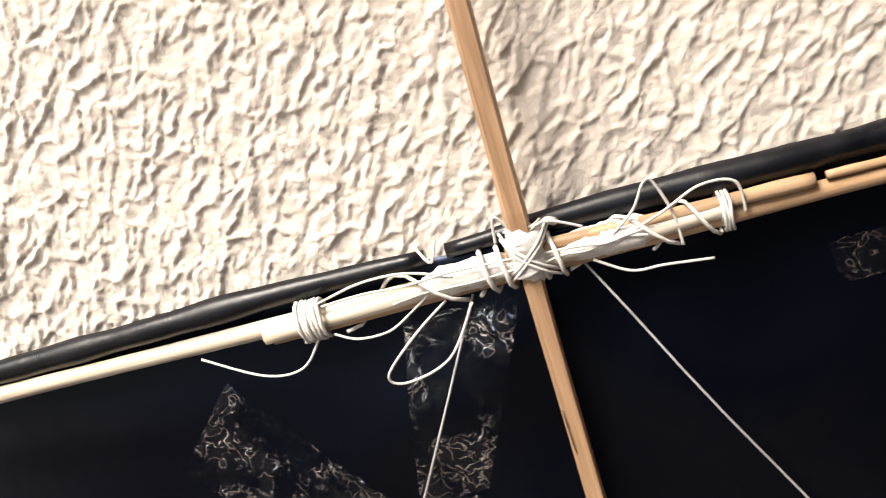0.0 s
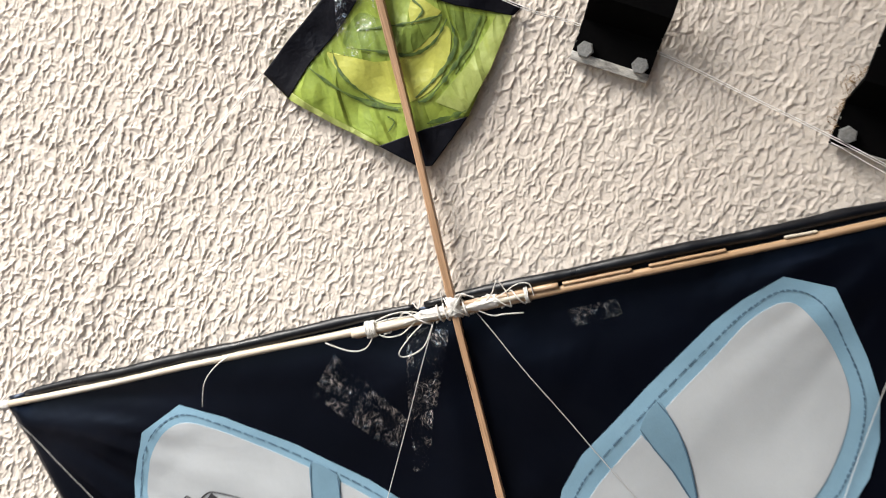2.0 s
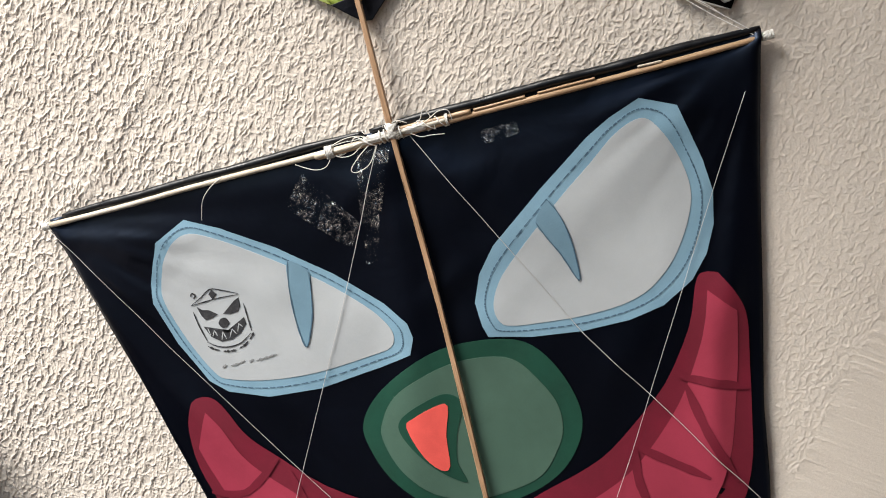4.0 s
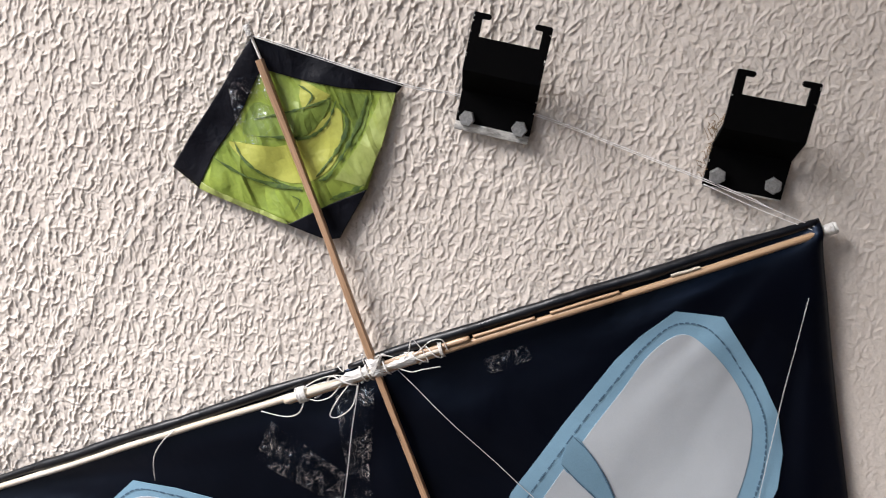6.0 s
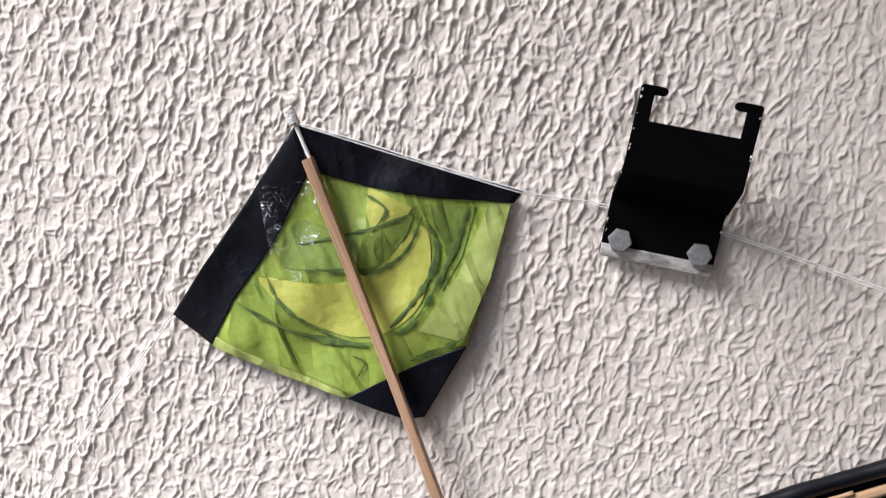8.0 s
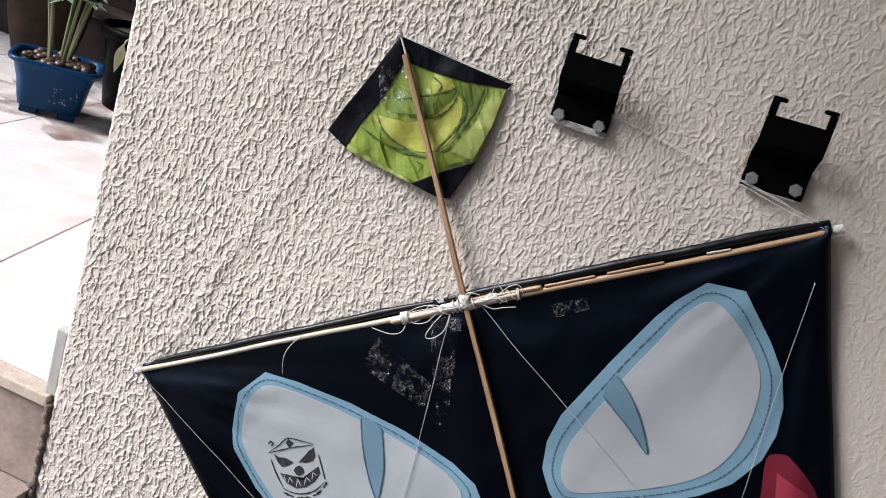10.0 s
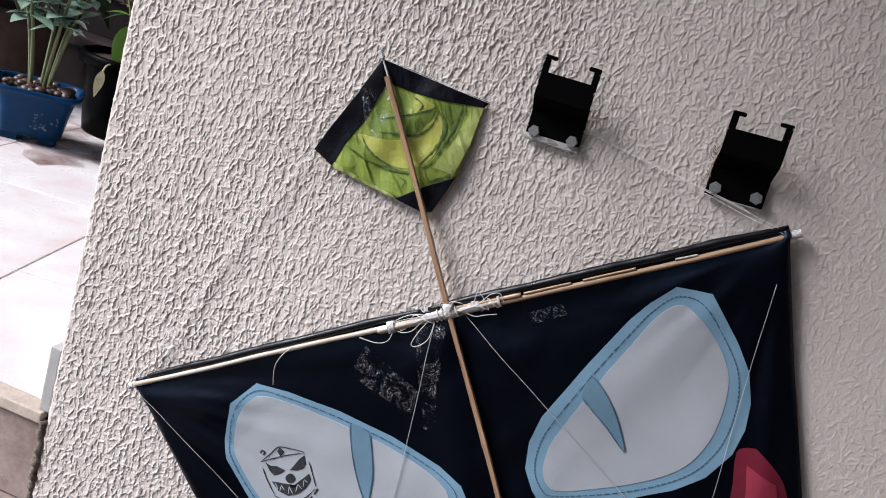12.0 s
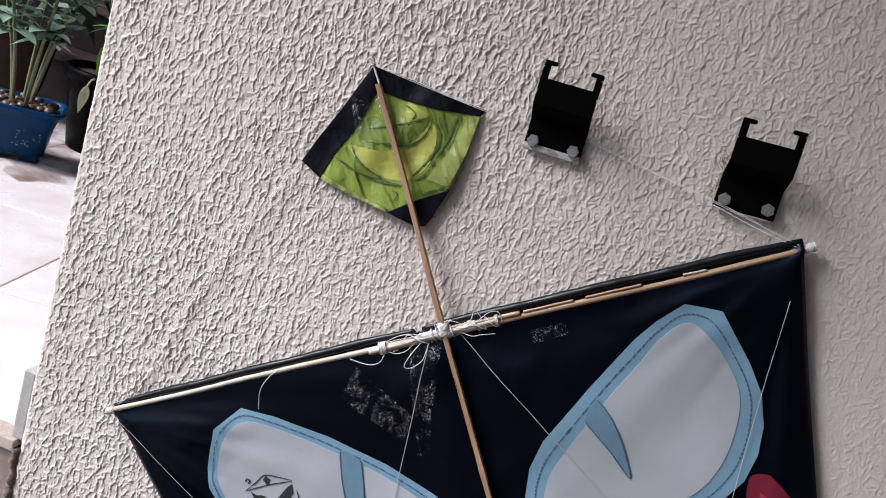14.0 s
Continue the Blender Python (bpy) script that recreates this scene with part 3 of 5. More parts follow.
def sail():
    left = spline(mm("-478,1 -453,-146 -426,-298 -407,-419 -378,-619 -228,-755"), 22)
    right = spline(mm("421,-4 395,-144 368,-302 348,-413 305,-643 168,-766"), 22)
    across = 150
    verts, faces = [], []
    for a, b in zip(left, right):
        for k in range(across + 1):
            p = a.lerp(b, k / across)
            verts.append(on_sail(p.x, p.y, 0))
    for r in range(len(left) - 1):
        for k in range(across):
            j = r * (across + 1) + k
            faces.append((j, j + 1, j + across + 2, j + across + 1))
    ob = mesh_of("sail", verts, faces, FABRIC, KITE, True, "black shiny synthetic fabric with soft folds")
    ob.modifiers.new("cloth", "SOLIDIFY").thickness = 0.0004
    ob.modifiers["cloth"].offset = 1
    return ob


sail()
EYE_L = mm("-293,-44 -339,-63 -369,-114 -375,-141 -363,-202 -338,-261 -316,-281 -262,-299 -188,-302 -97,-289 -56,-280 -46,-259 -48,-239 -70,-209 -123,-157 -185,-107 -250,-65")
EYE_L_IN = mm("-297,-62 -330,-79 -354,-117 -359,-143 -348,-198 -326,-251 -305,-265 -252,-276 -185,-279 -104,-271 -78,-265 -70,-251 -74,-235 -95,-206 -142,-161 -201,-116 -259,-77")
EYE_R = mm("284,-42 248,-55 219,-70 153,-115 82,-168 56,-199 41,-233 42,-263 46,-279 98,-291 160,-296 216,-293 259,-283 297,-260 319,-233 333,-202 340,-164 336,-125 322,-60")
EYE_R_IN = mm("281,-64 250,-74 215,-100 163,-138 95,-195 72,-221 62,-245 66,-265 81,-272 110,-275 162,-277 210,-273 244,-262 271,-242 291,-218 309,-185 317,-154 312,-116 298,-80")


def eye(outline, inner, pupil, name_label):
    e = patch("eye_patch", outline, 0.0016, BLUE, KITE, steps_=1, label=name_label)
    seam = [i.lerp(o, 0.46) for i, o in zip(inner, outline)]
    ribbon("seam_line", seam if len(seam) > 3 else outline, 0.0014, 0.0023, BLUE_DARK, e, steps_=24, closed=True, label="dark blue stitched line", ragged=0.7, stitch=4)
    patch("eye_white", inner, 0.0022, WHITE, e, steps_=5, label="white fabric, lightly creased")
    patch("pupil", pupil, 0.0029, BLUE_MID, e, steps_=4, label="slit-shaped blue pupil")
    ribbon("pupil_line", pupil, 0.0016, 0.0035, BLUE_DARK, e, steps_=4, label="dark blue outline", ragged=0.6)
    return e


left_eye = eye(EYE_L, EYE_L_IN, mm("-175,-127 -184,-160 -190,-206 -188,-242 -175,-222 -164,-197 -156,-165 -153,-146"), "light blue bordered eye with a printed stamp")
right_eye = eye(EYE_R, EYE_R_IN, mm("139,-151 147,-172 158,-196 171,-233 174,-204 173,-175 168,-149 159,-129"), "light blue bordered eye without a stamp")


def stamp():
    """The printed mark: plain dark shapes."""
    for text in ("-318,-158 -312,-164 -303,-166 -293,-174 -301,-177 -312,-178 -316,-171", "-285,-175 -273,-167 -264,-161 -256,-158 -258,-170 -264,-176 -275,-177", "-296,-186 -291,-181 -284,-181 -281,-188 -286,-193 -293,-193", "-295,-145 -289,-140 -284,-147 -292,-153", "-318,-186 -307,-193 -293,-198 -277,-197 -266,-191 -258,-185 -258,-194 -270,-205 -285,-211 -300,-211 -312,-202"):
        patch("stamp_mark", mm(text), 0.0029, STAMP, left_eye, steps_=5 if text.startswith("-296,-186") else 1, rings=3)
    for text, w in (("-325,-155 -307,-147 -290,-139 -272,-145 -254,-153", 0.0016), ("-325,-155 -305,-154 -285,-153 -254,-154", 0.0016), ("-325,-164 -324,-182 -320,-206", 0.0018), ("-252,-167 -253,-187 -254,-205", 0.0018), ("-321,-207 -308,-216 -292,-220 -274,-218 -256,-208", 0.0018)):
        ribbon("stamp_line", mm(text), w, 0.0029, STAMP, left_eye, ragged=0.4)
    for text in ("-313,-189 -312,-199", "-305,-194 -303,-202", "-305,-194 -310,-202", "-294,-198 -299,-209", "-294,-198 -292,-209", "-280,-197 -287,-208", "-280,-197 -276,-205", "-268,-192 -273,-202", "-268,-192 -264,-197"):
        ribbon("stamp_gap", mm(text), 0.0016, 0.0033, WHITE, left_eye, steps_=2)
    for a, b in ((-312, -305), (-300, -277), (-272, -265), (-262, -231)):
        ribbon("stamp_bar", mm(f"{a},-246 {(a + b) / 2},-245 {b},-243"), 0.0030, 0.0029, STAMP_FAINT, left_eye, ragged=1.2, label="faint grey printed bar")
    for text in ("-322,-213 -314,-219 -307,-222", "-303,-224 -292,-226 -284,-226", "-279,-225 -270,-222 -264,-218", "-261,-216 -256,-212 -252,-208", "-321,-143 -317,-139 -314,-143 -318,-146"):
        ribbon("stamp_bar", mm(text), 0.0024, 0.0029, STAMP, left_eye, ragged=1.2)


stamp()
nose = patch("nose", mm("-150,-386 -145,-357 -123,-331 -89,-308 -50,-290 -10,-281 35,-281 76,-290 101,-308 120,-340 131,-379 131,-412 116,-446 85,-478 36,-500 -32,-510 -91,-491 -133,-444"), 0.0016, GREEN_DARK, KITE, label="dark green nose piece")
patch("nose_centre", mm("-127,-385 -118,-359 -97,-334 -66,-317 -16,-304 29,-303 67,-314 90,-344 106,-381 105,-417 90,-446 62,-476 16,-490 -32,-493 -81,-475 -115,-433"), 0.0023, GREEN_GREY, nose, label="grey-green fabric")
patch("nostril", mm("-100,-372 -79,-353 -36,-340 -16,-347 -11,-362 -28,-398 -38,-436 -34,-467 -65,-443 -91,-404"), 0.0030, GREEN_DARK, nose)
patch("nostril_centre", mm("-89,-374 -76,-363 -46,-354 -29,-357 -42,-396 -49,-439 -62,-442 -79,-417"), 0.0037, CORAL, nose, label="coral red fabric", steps_=3)
MOUTH_UP = mm("-381,-298 -369,-282 -347,-283 -332,-301 -314,-347 -284,-383 -227,-440 -150,-485 -62,-521 16,-514 67,-496 114,-479 155,-458 208,-413 244,-376 281,-316 300,-263 311,-254 326,-257")
MOUTH_LOW = mm("-381,-298 -392,-322 -398,-369 -392,-419 -371,-495 -320,-570 -229,-634 -130,-668 -32,-678 74,-671 169,-652 245,-613 294,-561 318,-501 329,-441 339,-377 347,-317 340,-284 326,-257")
mouth = between("mouth", MOUTH_UP, MOUTH_LOW, 0.0016, CRIMSON, KITE, "crimson fabric grin")


def inset(a, b, f):
    return [p.lerp(q, f) for p, q in zip(a, b)]


between("lip_panel", inset(MOUTH_UP, MOUTH_LOW, 0.22)[2:-2], inset(MOUTH_LOW, MOUTH_UP, 0.20)[2:-2], 0.0024, PINK, mouth, "rose fabric panel")
for text in ("257,-377 294,-389 331,-405", "262,-386 275,-452 298,-525", "186,-456 222,-483 266,-513", "186,-461 181,-510 198,-601", "74,-508 84,-577 74,-660", "-42,-530 -37,-599 -42,-664", "-160,-495 -150,-575 -130,-658", "-271,-407 -260,-483 -239,-615", "-393,-419 -342,-428 -281,-388"):
    ribbon("tooth_line", mm(text), 0.011, 0.0032, CRIMSON, mouth, ragged=0.2)


# frame of the kite
def stick(name, a, b, radius, mat, flat=0.8, n=26, wobble=0.0006, label="", nodes=()):
    a, b = Vector(a), Vector(b)
    pts, rad = [], []
    for k in range(n + 1):
        t = k / n
        pts.append(a.lerp(b, t) + Vector((0, 0, wobble * math.sin(9 * t + a.x * 20))))
        r = radius * (1 + 0.05 * math.sin(23 * t + a.x * 50))
        for node in nodes:
            r *= 1 + 0.14 * math.exp(-((t - node) / 0.012) ** 2)
        rad.append(r)
    v, f = sweep([(pts, rad)], 8)
    return mesh_of(name, v, f, mat, KITE, True, label)


stick("spar", (-0.4883, -0.0130, -0.0060), (-0.0372, -0.0135, -0.0091), 0.0036, BAMBOO_PALE, label="pale split bamboo spar")
stick("spar", (-0.0941, -0.0145, -0.0117), (0.4286, -0.0135, -0.0139), 0.0035, BAMBOO, label="brown split bamboo spar")
stick("splint", (-0.0962, -0.0171, -0.0107), (0.0715, -0.0171, -0.0088), 0.0031, BAMBOO_PALE, wobble=0.0002, label="pale bamboo splint tied over the joint")
stick("splint", (-0.0025, -0.0166, -0.0049), (0.0999, -0.0166, -0.0071), 0.0027, BAMBOO, wobble=0.0002, label="short bamboo splint")
stick("splint", (0.1038, -0.0161, -0.0068), (0.1642, -0.0161, -0.0075), 0.0016, BAMBOO, wobble=0.0001)
stick("splint", (0.1788, -0.0161, -0.0074), (0.2435, -0.0161, -0.0083), 0.0015, BAMBOO, wobble=0.0001)
stick("splint", (0.2904, -0.0161, -0.0086), (0.3162, -0.0161, -0.0095), 0.0013, BAMBOO_PALE, wobble=0.0001)
def bent_spine():
    line = spline([(0.0135, -0.0185, 0.297), (0.0100, -0.0188, 0.15), (0.0045, -0.0190, 0.0), (0.0015, -0.0190, -0.15), (-0.0025, -0.0192, -0.28), (-0.0130, -0.0195, -0.476), (-0.0240, -0.0195, -0.66)], 14)
    rad = [0.0036 * (1 + 0.05 * math.sin(0.33 * k) + 0.13 * sum(math.exp(-((k - c) / 0.8) ** 2) for c in (27, 46, 69))) for k in range(len(line))]
    verts, faces = [], []
    profile = ((-1.0, 0.5), (-1.0, -0.35), (-0.62, -0.95), (0.78, -1.0), (1.0, -0.6), (1.0, 0.5))
    for p, r in zip(line, rad):
        verts += [p + Vector((a * r, b * r, 0)) for a, b in profile]
    for k in range(len(line) - 1):
        faces += [(6 * k + e, 6 * k + (e + 1) % 6, 6 * k + 6 + (e + 1) % 6, 6 * k + 6 + e) for e in range(6)]
    faces += [tuple(range(5, -1, -1)), tuple(6 * (len(line) - 1) + e for e in range(6))]
    mesh_of("spine", verts, faces, BAMBOO_UP, KITE, False, "long brown split bamboo spine")


bent_spine()
stick("spine_tip", (0.0138, -0.0161, 0.3259), (0.0147, -0.0174, 0.2892), 0.0013, THREAD, n=8, label="thread-wrapped thin tip")
stick("burn_mark", (0.0008, -0.0217, -0.0655), (0.0010, -0.0217, -0.0845), 0.0007, DARK_WOOD, n=6, label="dark scorch mark on the bamboo")


def hem():
    for a, b in ((-0.455, -0.031), (-0.023, 0.421)):
        pts, rad = [], []
        n = 60
        for k in range(n + 1):
            u = a + (b - a) * k / n
            pts.append((u, -0.0110 + 0.0007 * math.sin(60 * u), 0.0014 + 0.0005 * math.sin(41 * u) - 0.011 * max(0, u) - 0.001 * max(0, -u)))
            rad.append(0.0052 * (1 + 0.05 * math.sin(97 * u) + 0.04 * math.sin(211 * u)) * (0.55 + 0.45 * min(1, 6 * k / n, 6 * (n - k) / n)))
        tube("hem", [(pts, rad)], HEM, KITE, 8, "black rolled hem along the spar")


hem()


def coil(a, b, turns, ru, rv, slack=0.0, wire=0.0004):
    """Thread wound round the sticks from a to b."""
    a, b = Vector(a), Vector(b)
    d = (b - a).normalized()
    y, w = Vector((0, -1, 0)), d.cross(Vector((0, -1, 0)))
    pts = []
    for k in range(turns * 10 + 1):
        t = k / (turns * 10)
        ang = 2 * math.pi * turns * t + 1.3
        j = 1 + slack * (random.random() - 0.5)
        pts.append(a.lerp(b, t) + d * random.uniform(-0.0003, 0.0003) + y * math.cos(ang) * ru * j + w * math.sin(ang) * rv * j)
    return pts, wire


random.seed(5)
bind = [coil((-0.0821, -0.0161, -0.0096), (-0.0721, -0.0161, -0.0097), 6, 0.0064, 0.0074, 0.06, 0.0008), coil((-0.0660, -0.0161, -0.0094), (-0.0200, -0.0161, -0.0088), 1, 0.0062, 0.0078, 0.1, 0.0008),
        coil((-0.0150, -0.0161, -0.0091), (0.0160, -0.0161, -0.0089), 5, 0.0064, 0.0076, 0.1, 0.0009), coil((0.0173, -0.0161, -0.0089), (0.0548, -0.0161, -0.0091), 1, 0.0061, 0.0070, 0.1, 0.0007),
        coil((0.0460, -0.0161, -0.0091), (0.0680, -0.0161, -0.0093), 1, 0.0060, 0.0072, 0.1, 0.0007), coil((0.0690, -0.0161, -0.0092), (0.0725, -0.0161, -0.0093), 3, 0.0058, 0.0070, 0.06, 0.0006)]
for k in range(4):
    a0, a1 = random.choice(((-0.080, 0.004), (-0.070, 0.008), (-0.045, 0.006), (0.008, 0.066), (0.010, 0.045)))
    v0, v1 = random.uniform(-0.010, -0.003), random.uniform(-0.010, -0.002)
    run = [(a0 + (a1 - a0) * t / 5, -0.0216 + random.uniform(-0.0006, 0.0006), v0 + (v1 - v0) * t / 5 + random.uniform(-0.0007, 0.0007)) for t in range(6)]
    bind.append((spline(run, 4), random.uniform(0.0004, 0.0005)))
tagged(tube("lashing", bind, THREAD, KITE, 5, "white thread wound round the spar joint"), kind="stuff")
for a0, a1, v0, v1, r in ((0.0145, 0.050, -0.0085, -0.0088, 0.0058), (-0.034, 0.000, -0.0088, -0.0085, 0.0057), (-0.0830, -0.0755, -0.0098, -0.0096, 0.0064), (0.0690, 0.0720, -0.0088, -0.0090, 0.0058)):
    n = 24
    line = [(a0 + (a1 - a0) * k / n, -0.0150, v0 + (v1 - v0) * k / n) for k in range(n + 1)]
    tube("thread_sleeve", [(line, [r * (0.55 + 0.45 * min(1, 5 * k / n, 5 * (n - k) / n)) * (1 + 0.08 * random.uniform(-1, 1)) for k in range(n + 1)])], THREAD, KITE, 10, "tight white thread winding")
n = 20
line = [(0.0048 + 0.0004 * math.sin(k), -0.0186, -0.0150 + 0.021 * k / n) for k in range(n + 1)]
tube("thread_sleeve", [(line, [0.0063 * (0.6 + 0.4 * min(1, 5 * k / n, 5 * (n - k) / n)) * (1 + 0.09 * random.uniform(-1, 1)) for k in range(n + 1)])], THREAD, KITE, 10, "white thread wrapped over the crossing")
knot = []
for k in range(4):
    s = 1 if k % 2 else -1
    o = random.uniform(-0.003, 0.003)
    knot.append((spline([(0.0055 - 0.0085 * s, -0.0178, -0.015 + o), (0.0055 - 0.004 * s, -0.0243, -0.010 + o), (0.0055 + 0.004 * s, -0.0243, -0.003 + o), (0.0055 + 0.0085 * s, -0.0163, 0.002 + o)], 5), 0.0006))
for k in range(4):
    z = -0.004 + 0.0026 * k
    knot.append((spline([(-0.001, -0.0174, z), (0.003, -0.0217, z + 0.0006), (0.009, -0.0217, z + 0.001), (0.012, -0.0174, z + 0.0014)], 5), 0.0005))
tagged(tube("cross_knot", knot, THREAD, KITE, 5, "white thread knot at the crossing"), kind="stuff")


def loop(points, wire=0.00052):
    line = spline(points, 8)
    for p in line:
        p.y = min(p.y, sail_y(p.x, p.z) - 0.0012)
    return tube("loose_thread", [(line, wire)], THREAD, KITE, 5)


loop([(-0.0761, -0.0191, -0.0157), (-0.0861, -0.0202, -0.0254), (-0.1021, -0.0185, -0.0253), (-0.1242, -0.0163, -0.0135)])
loop([(-0.0273, -0.0196, -0.0140), (-0.0422, -0.0213, -0.0236), (-0.0561, -0.0213, -0.0362), (-0.0502, -0.0202, -0.0411), (-0.0323, -0.0207, -0.0353), (-0.0184, -0.0202, -0.0169)])
loop([(-0.0701, -0.0196, -0.0157), (-0.0621, -0.0202, -0.0196), (-0.0502, -0.0202, -0.0197), (-0.0402, -0.0196, -0.0149), (-0.0322, -0.0196, -0.0101)])
loop([(-0.0721, -0.0191, -0.0030), (-0.0541, -0.0202, 0.0007), (-0.0372, -0.0202, -0.0003), (-0.0223, -0.0196, -0.0062)])
loop([(0.0304, -0.0196, -0.0085), (0.0417, -0.0207, 0.0001), (0.0474, -0.0213, 0.0088), (0.0506, -0.0202, 0.0078), (0.0546, -0.0196, -0.0048), (0.0554, -0.0191, -0.0164)])
loop([(0.0320, -0.0196, -0.0095), (0.0506, -0.0207, -0.0029), (0.0643, -0.0207, 0.0028), (0.0755, -0.0202, 0.0008), (0.0771, -0.0191, -0.0108)])
loop([(0.0255, -0.0191, -0.0133), (0.0368, -0.0202, -0.0202), (0.0481, -0.0202, -0.0212), (0.0642, -0.0180, -0.0242)])
loop([(-0.0044, -0.0196, 0.0014), (-0.0024, -0.0213, 0.0111), (0.0015, -0.0202, 0.0053), (0.0045, -0.0202, -0.0006)])
loop([(0.0045, -0.0221, 0.0014), (0.0134, -0.0213, 0.0052), (0.0252, -0.0196, -0.0007)])
loop([(-0.0330, -0.0130, 0.0055), (-0.0290, -0.0150, -0.0006), (-0.0255, -0.0130, 0.0064)], 0.0006)
loop([(-0.2212, -0.0163, -0.0051), (-0.2395, -0.0180, -0.0129), (-0.2557, -0.0174, -0.0265), (-0.2677, -0.0140, -0.0501)])
tube("knot_bead", [(spline([(0.0118, -0.0150, 0.0020), (0.0142, -0.0170, 0.0038), (0.0166, -0.0150, 0.0020)], 5), 0.0014)], THREAD, KITE, 6)


def bridle(points, wire=0.00045):
    pts = [Vector(p) for p in points]
    fine = []
    for a, b in zip(pts, pts[1:]):
        fine += [a.lerp(b, k / 12) for k in range(12)]
    fine.append(pts[-1])
    for p in fine:
        p.y = min(p.y, sail_y(p.x, p.z) - 0.0042)
    tube("bridle_line", [(fine, wire)], LINE, KITE, 5, "thin pale bridle line")


bridle([(0.0215, -0.0135, -0.0143), (0.1610, -0.0135, -0.3000), (0.2204, -0.0135, -0.3930), (0.3291, -0.0135, -0.5692)])
bridle([(-0.0183, -0.0135, -0.0160), (-0.1207, -0.0135, -0.1958), (-0.2637, -0.0135, -0.4327), (-0.3499, -0.0135, -0.5806)])
bridle([(0.3929, -0.0135, -0.0633), (0.2901, -0.0135, -0.2551), (0.1808, -0.0135, -0.4634), (0.1123, -0.0135, -0.5853)], 0.00035)
bridle([(-0.4767, -0.0135, -0.0106), (-0.3758, -0.0135, -0.2002), (-0.2650, -0.0135, -0.3897), (-0.1800, -0.0135, -0.5286)], 0.00035)
for end in (-0.4825, 0.4265):
    tube("tip_binding", [coil((end - 0.006, -0.0125, -0.0065 if end < 0 else -0.0130), (end + 0.006, -0.0125, -0.0065 if end < 0 else -0.0130), 9, 0.0046, 0.0046, 0.2, 0.0007)], THREAD, KITE, 5, "white thread wound round the spar end")


def crumple(name, outline, lift, parent, surface=on_sail, seed=0, loose=1.0):
    """A crinkled piece of clear sticky tape, cut with straight edges."""
    random.seed(seed)
    a, b, c, d = outline
    nu = max(4, round((b - a).length / 0.0017))
    nv = max(4, round((d - a).length / 0.0017))
    verts, faces = [], []
    for r in range(nv + 1):
        for k in range(nu + 1):
            w = a.lerp(b, k / nu).lerp(d.lerp(c, k / nu), r / nv)
            ca, sa = math.cos(0.9 + seed), math.sin(0.9 + seed)
            p, q = w.x * ca + w.y * sa, w.y * ca - w.x * sa
            sharp = 1 - 2.2 * abs(noise.noise((p / 0.011, q / 0.0045, seed))) + 0.6 * (1 - 2.2 * abs(noise.noise((p / 0.004, q / 0.007, seed + 5))))
            verts.append(surface(w.x, w.y, lift + 0.0010 + loose * (0.0013 * sharp + random.uniform(-0.0002, 0.0002))))
    for r in range(nv):
        for k in range(nu):
            j = r * (nu + 1) + k
            corner = (j, j + 1, j + nu + 2, j + nu + 1)
            faces += [corner[:3], (corner[0], corner[2], corner[3])] if random.random() < 0.5 else [corner[1:], (corner[0], corner[1], corner[3])]
    return mesh_of(name, verts, faces, TAPE, parent, True, "crumpled clear sticky tape")


crumple("tape", mm("-120,-26 -66,-103 -90,-132 -154,-60"), 0.0026, KITE, seed=3)
crumple("tape", mm("-46,-19 -2,-20 -36,-94 -65,-98"), 0.0030, KITE, seed=4)
crumple("tape", mm("-65,-99 -40,-97 -60,-154 -77,-155"), 0.0024, KITE, seed=5)
crumple("tape", mm("102,-32 146,-31 148,-46 104,-48"), 0.0018, KITE, seed=6, loose=0.3)

# ---- the small kite at the head of the spine ----
HEAD = empty("small_kite", pose(0.527, 0, 0.386, 0, -34.2, 0), "small crumpled lime-green tissue kite with black paper borders", "kite")


def head_y(u, v):
    d = abs(u - 0.014)
    return -(0.0105 - 0.040 * d + 0.0016 * math.sin(60 * u + 25 * v) + 0.0014 * math.sin(88 * v - 30 * u) + 0.0010 * math.sin(140 * u) * math.cos(120 * v))


def on_head(u, v, lift):
    return Vector((u, head_y(u, v) - lift, v))


def sheet(name, outline, lift, mat, label="", inner=14):
    """A paper piece with straight edges."""
    pts = []
    for a, b in zip(outline, outline[1:] + outline[:1]):
        pts += [a.lerp(b, k / inner) for k in range(inner)]
    mid = sum(outline, Vector((0, 0, 0))) / len(outline)
    n, rings = len(pts), 14
    verts, faces = [], []
    for r in range(rings):
        for q in pts:
            w = mid + (q - mid) * (1 - r / rings)
            verts.append(on_head(w.x, w.y, lift))
    verts.append(on_head(mid.x, mid.y, lift))
    for r in range(rings - 1):
        for k in range(n):
            m = (k + 1) % n
            faces.append((r * n + k, r * n + m, (r + 1) * n + m, (r + 1) * n + k))
    faces += [((rings - 1) * n + k, (rings - 1) * n + (k + 1) % n, rings * n) for k in range(n)]
    ob = mesh_of(name, verts, faces, mat, HEAD, True, label)
    ob.modifiers.new("paper", "SOLIDIFY").thickness = 0.0003
    ob.modifiers["paper"].offset = 1
    return ob


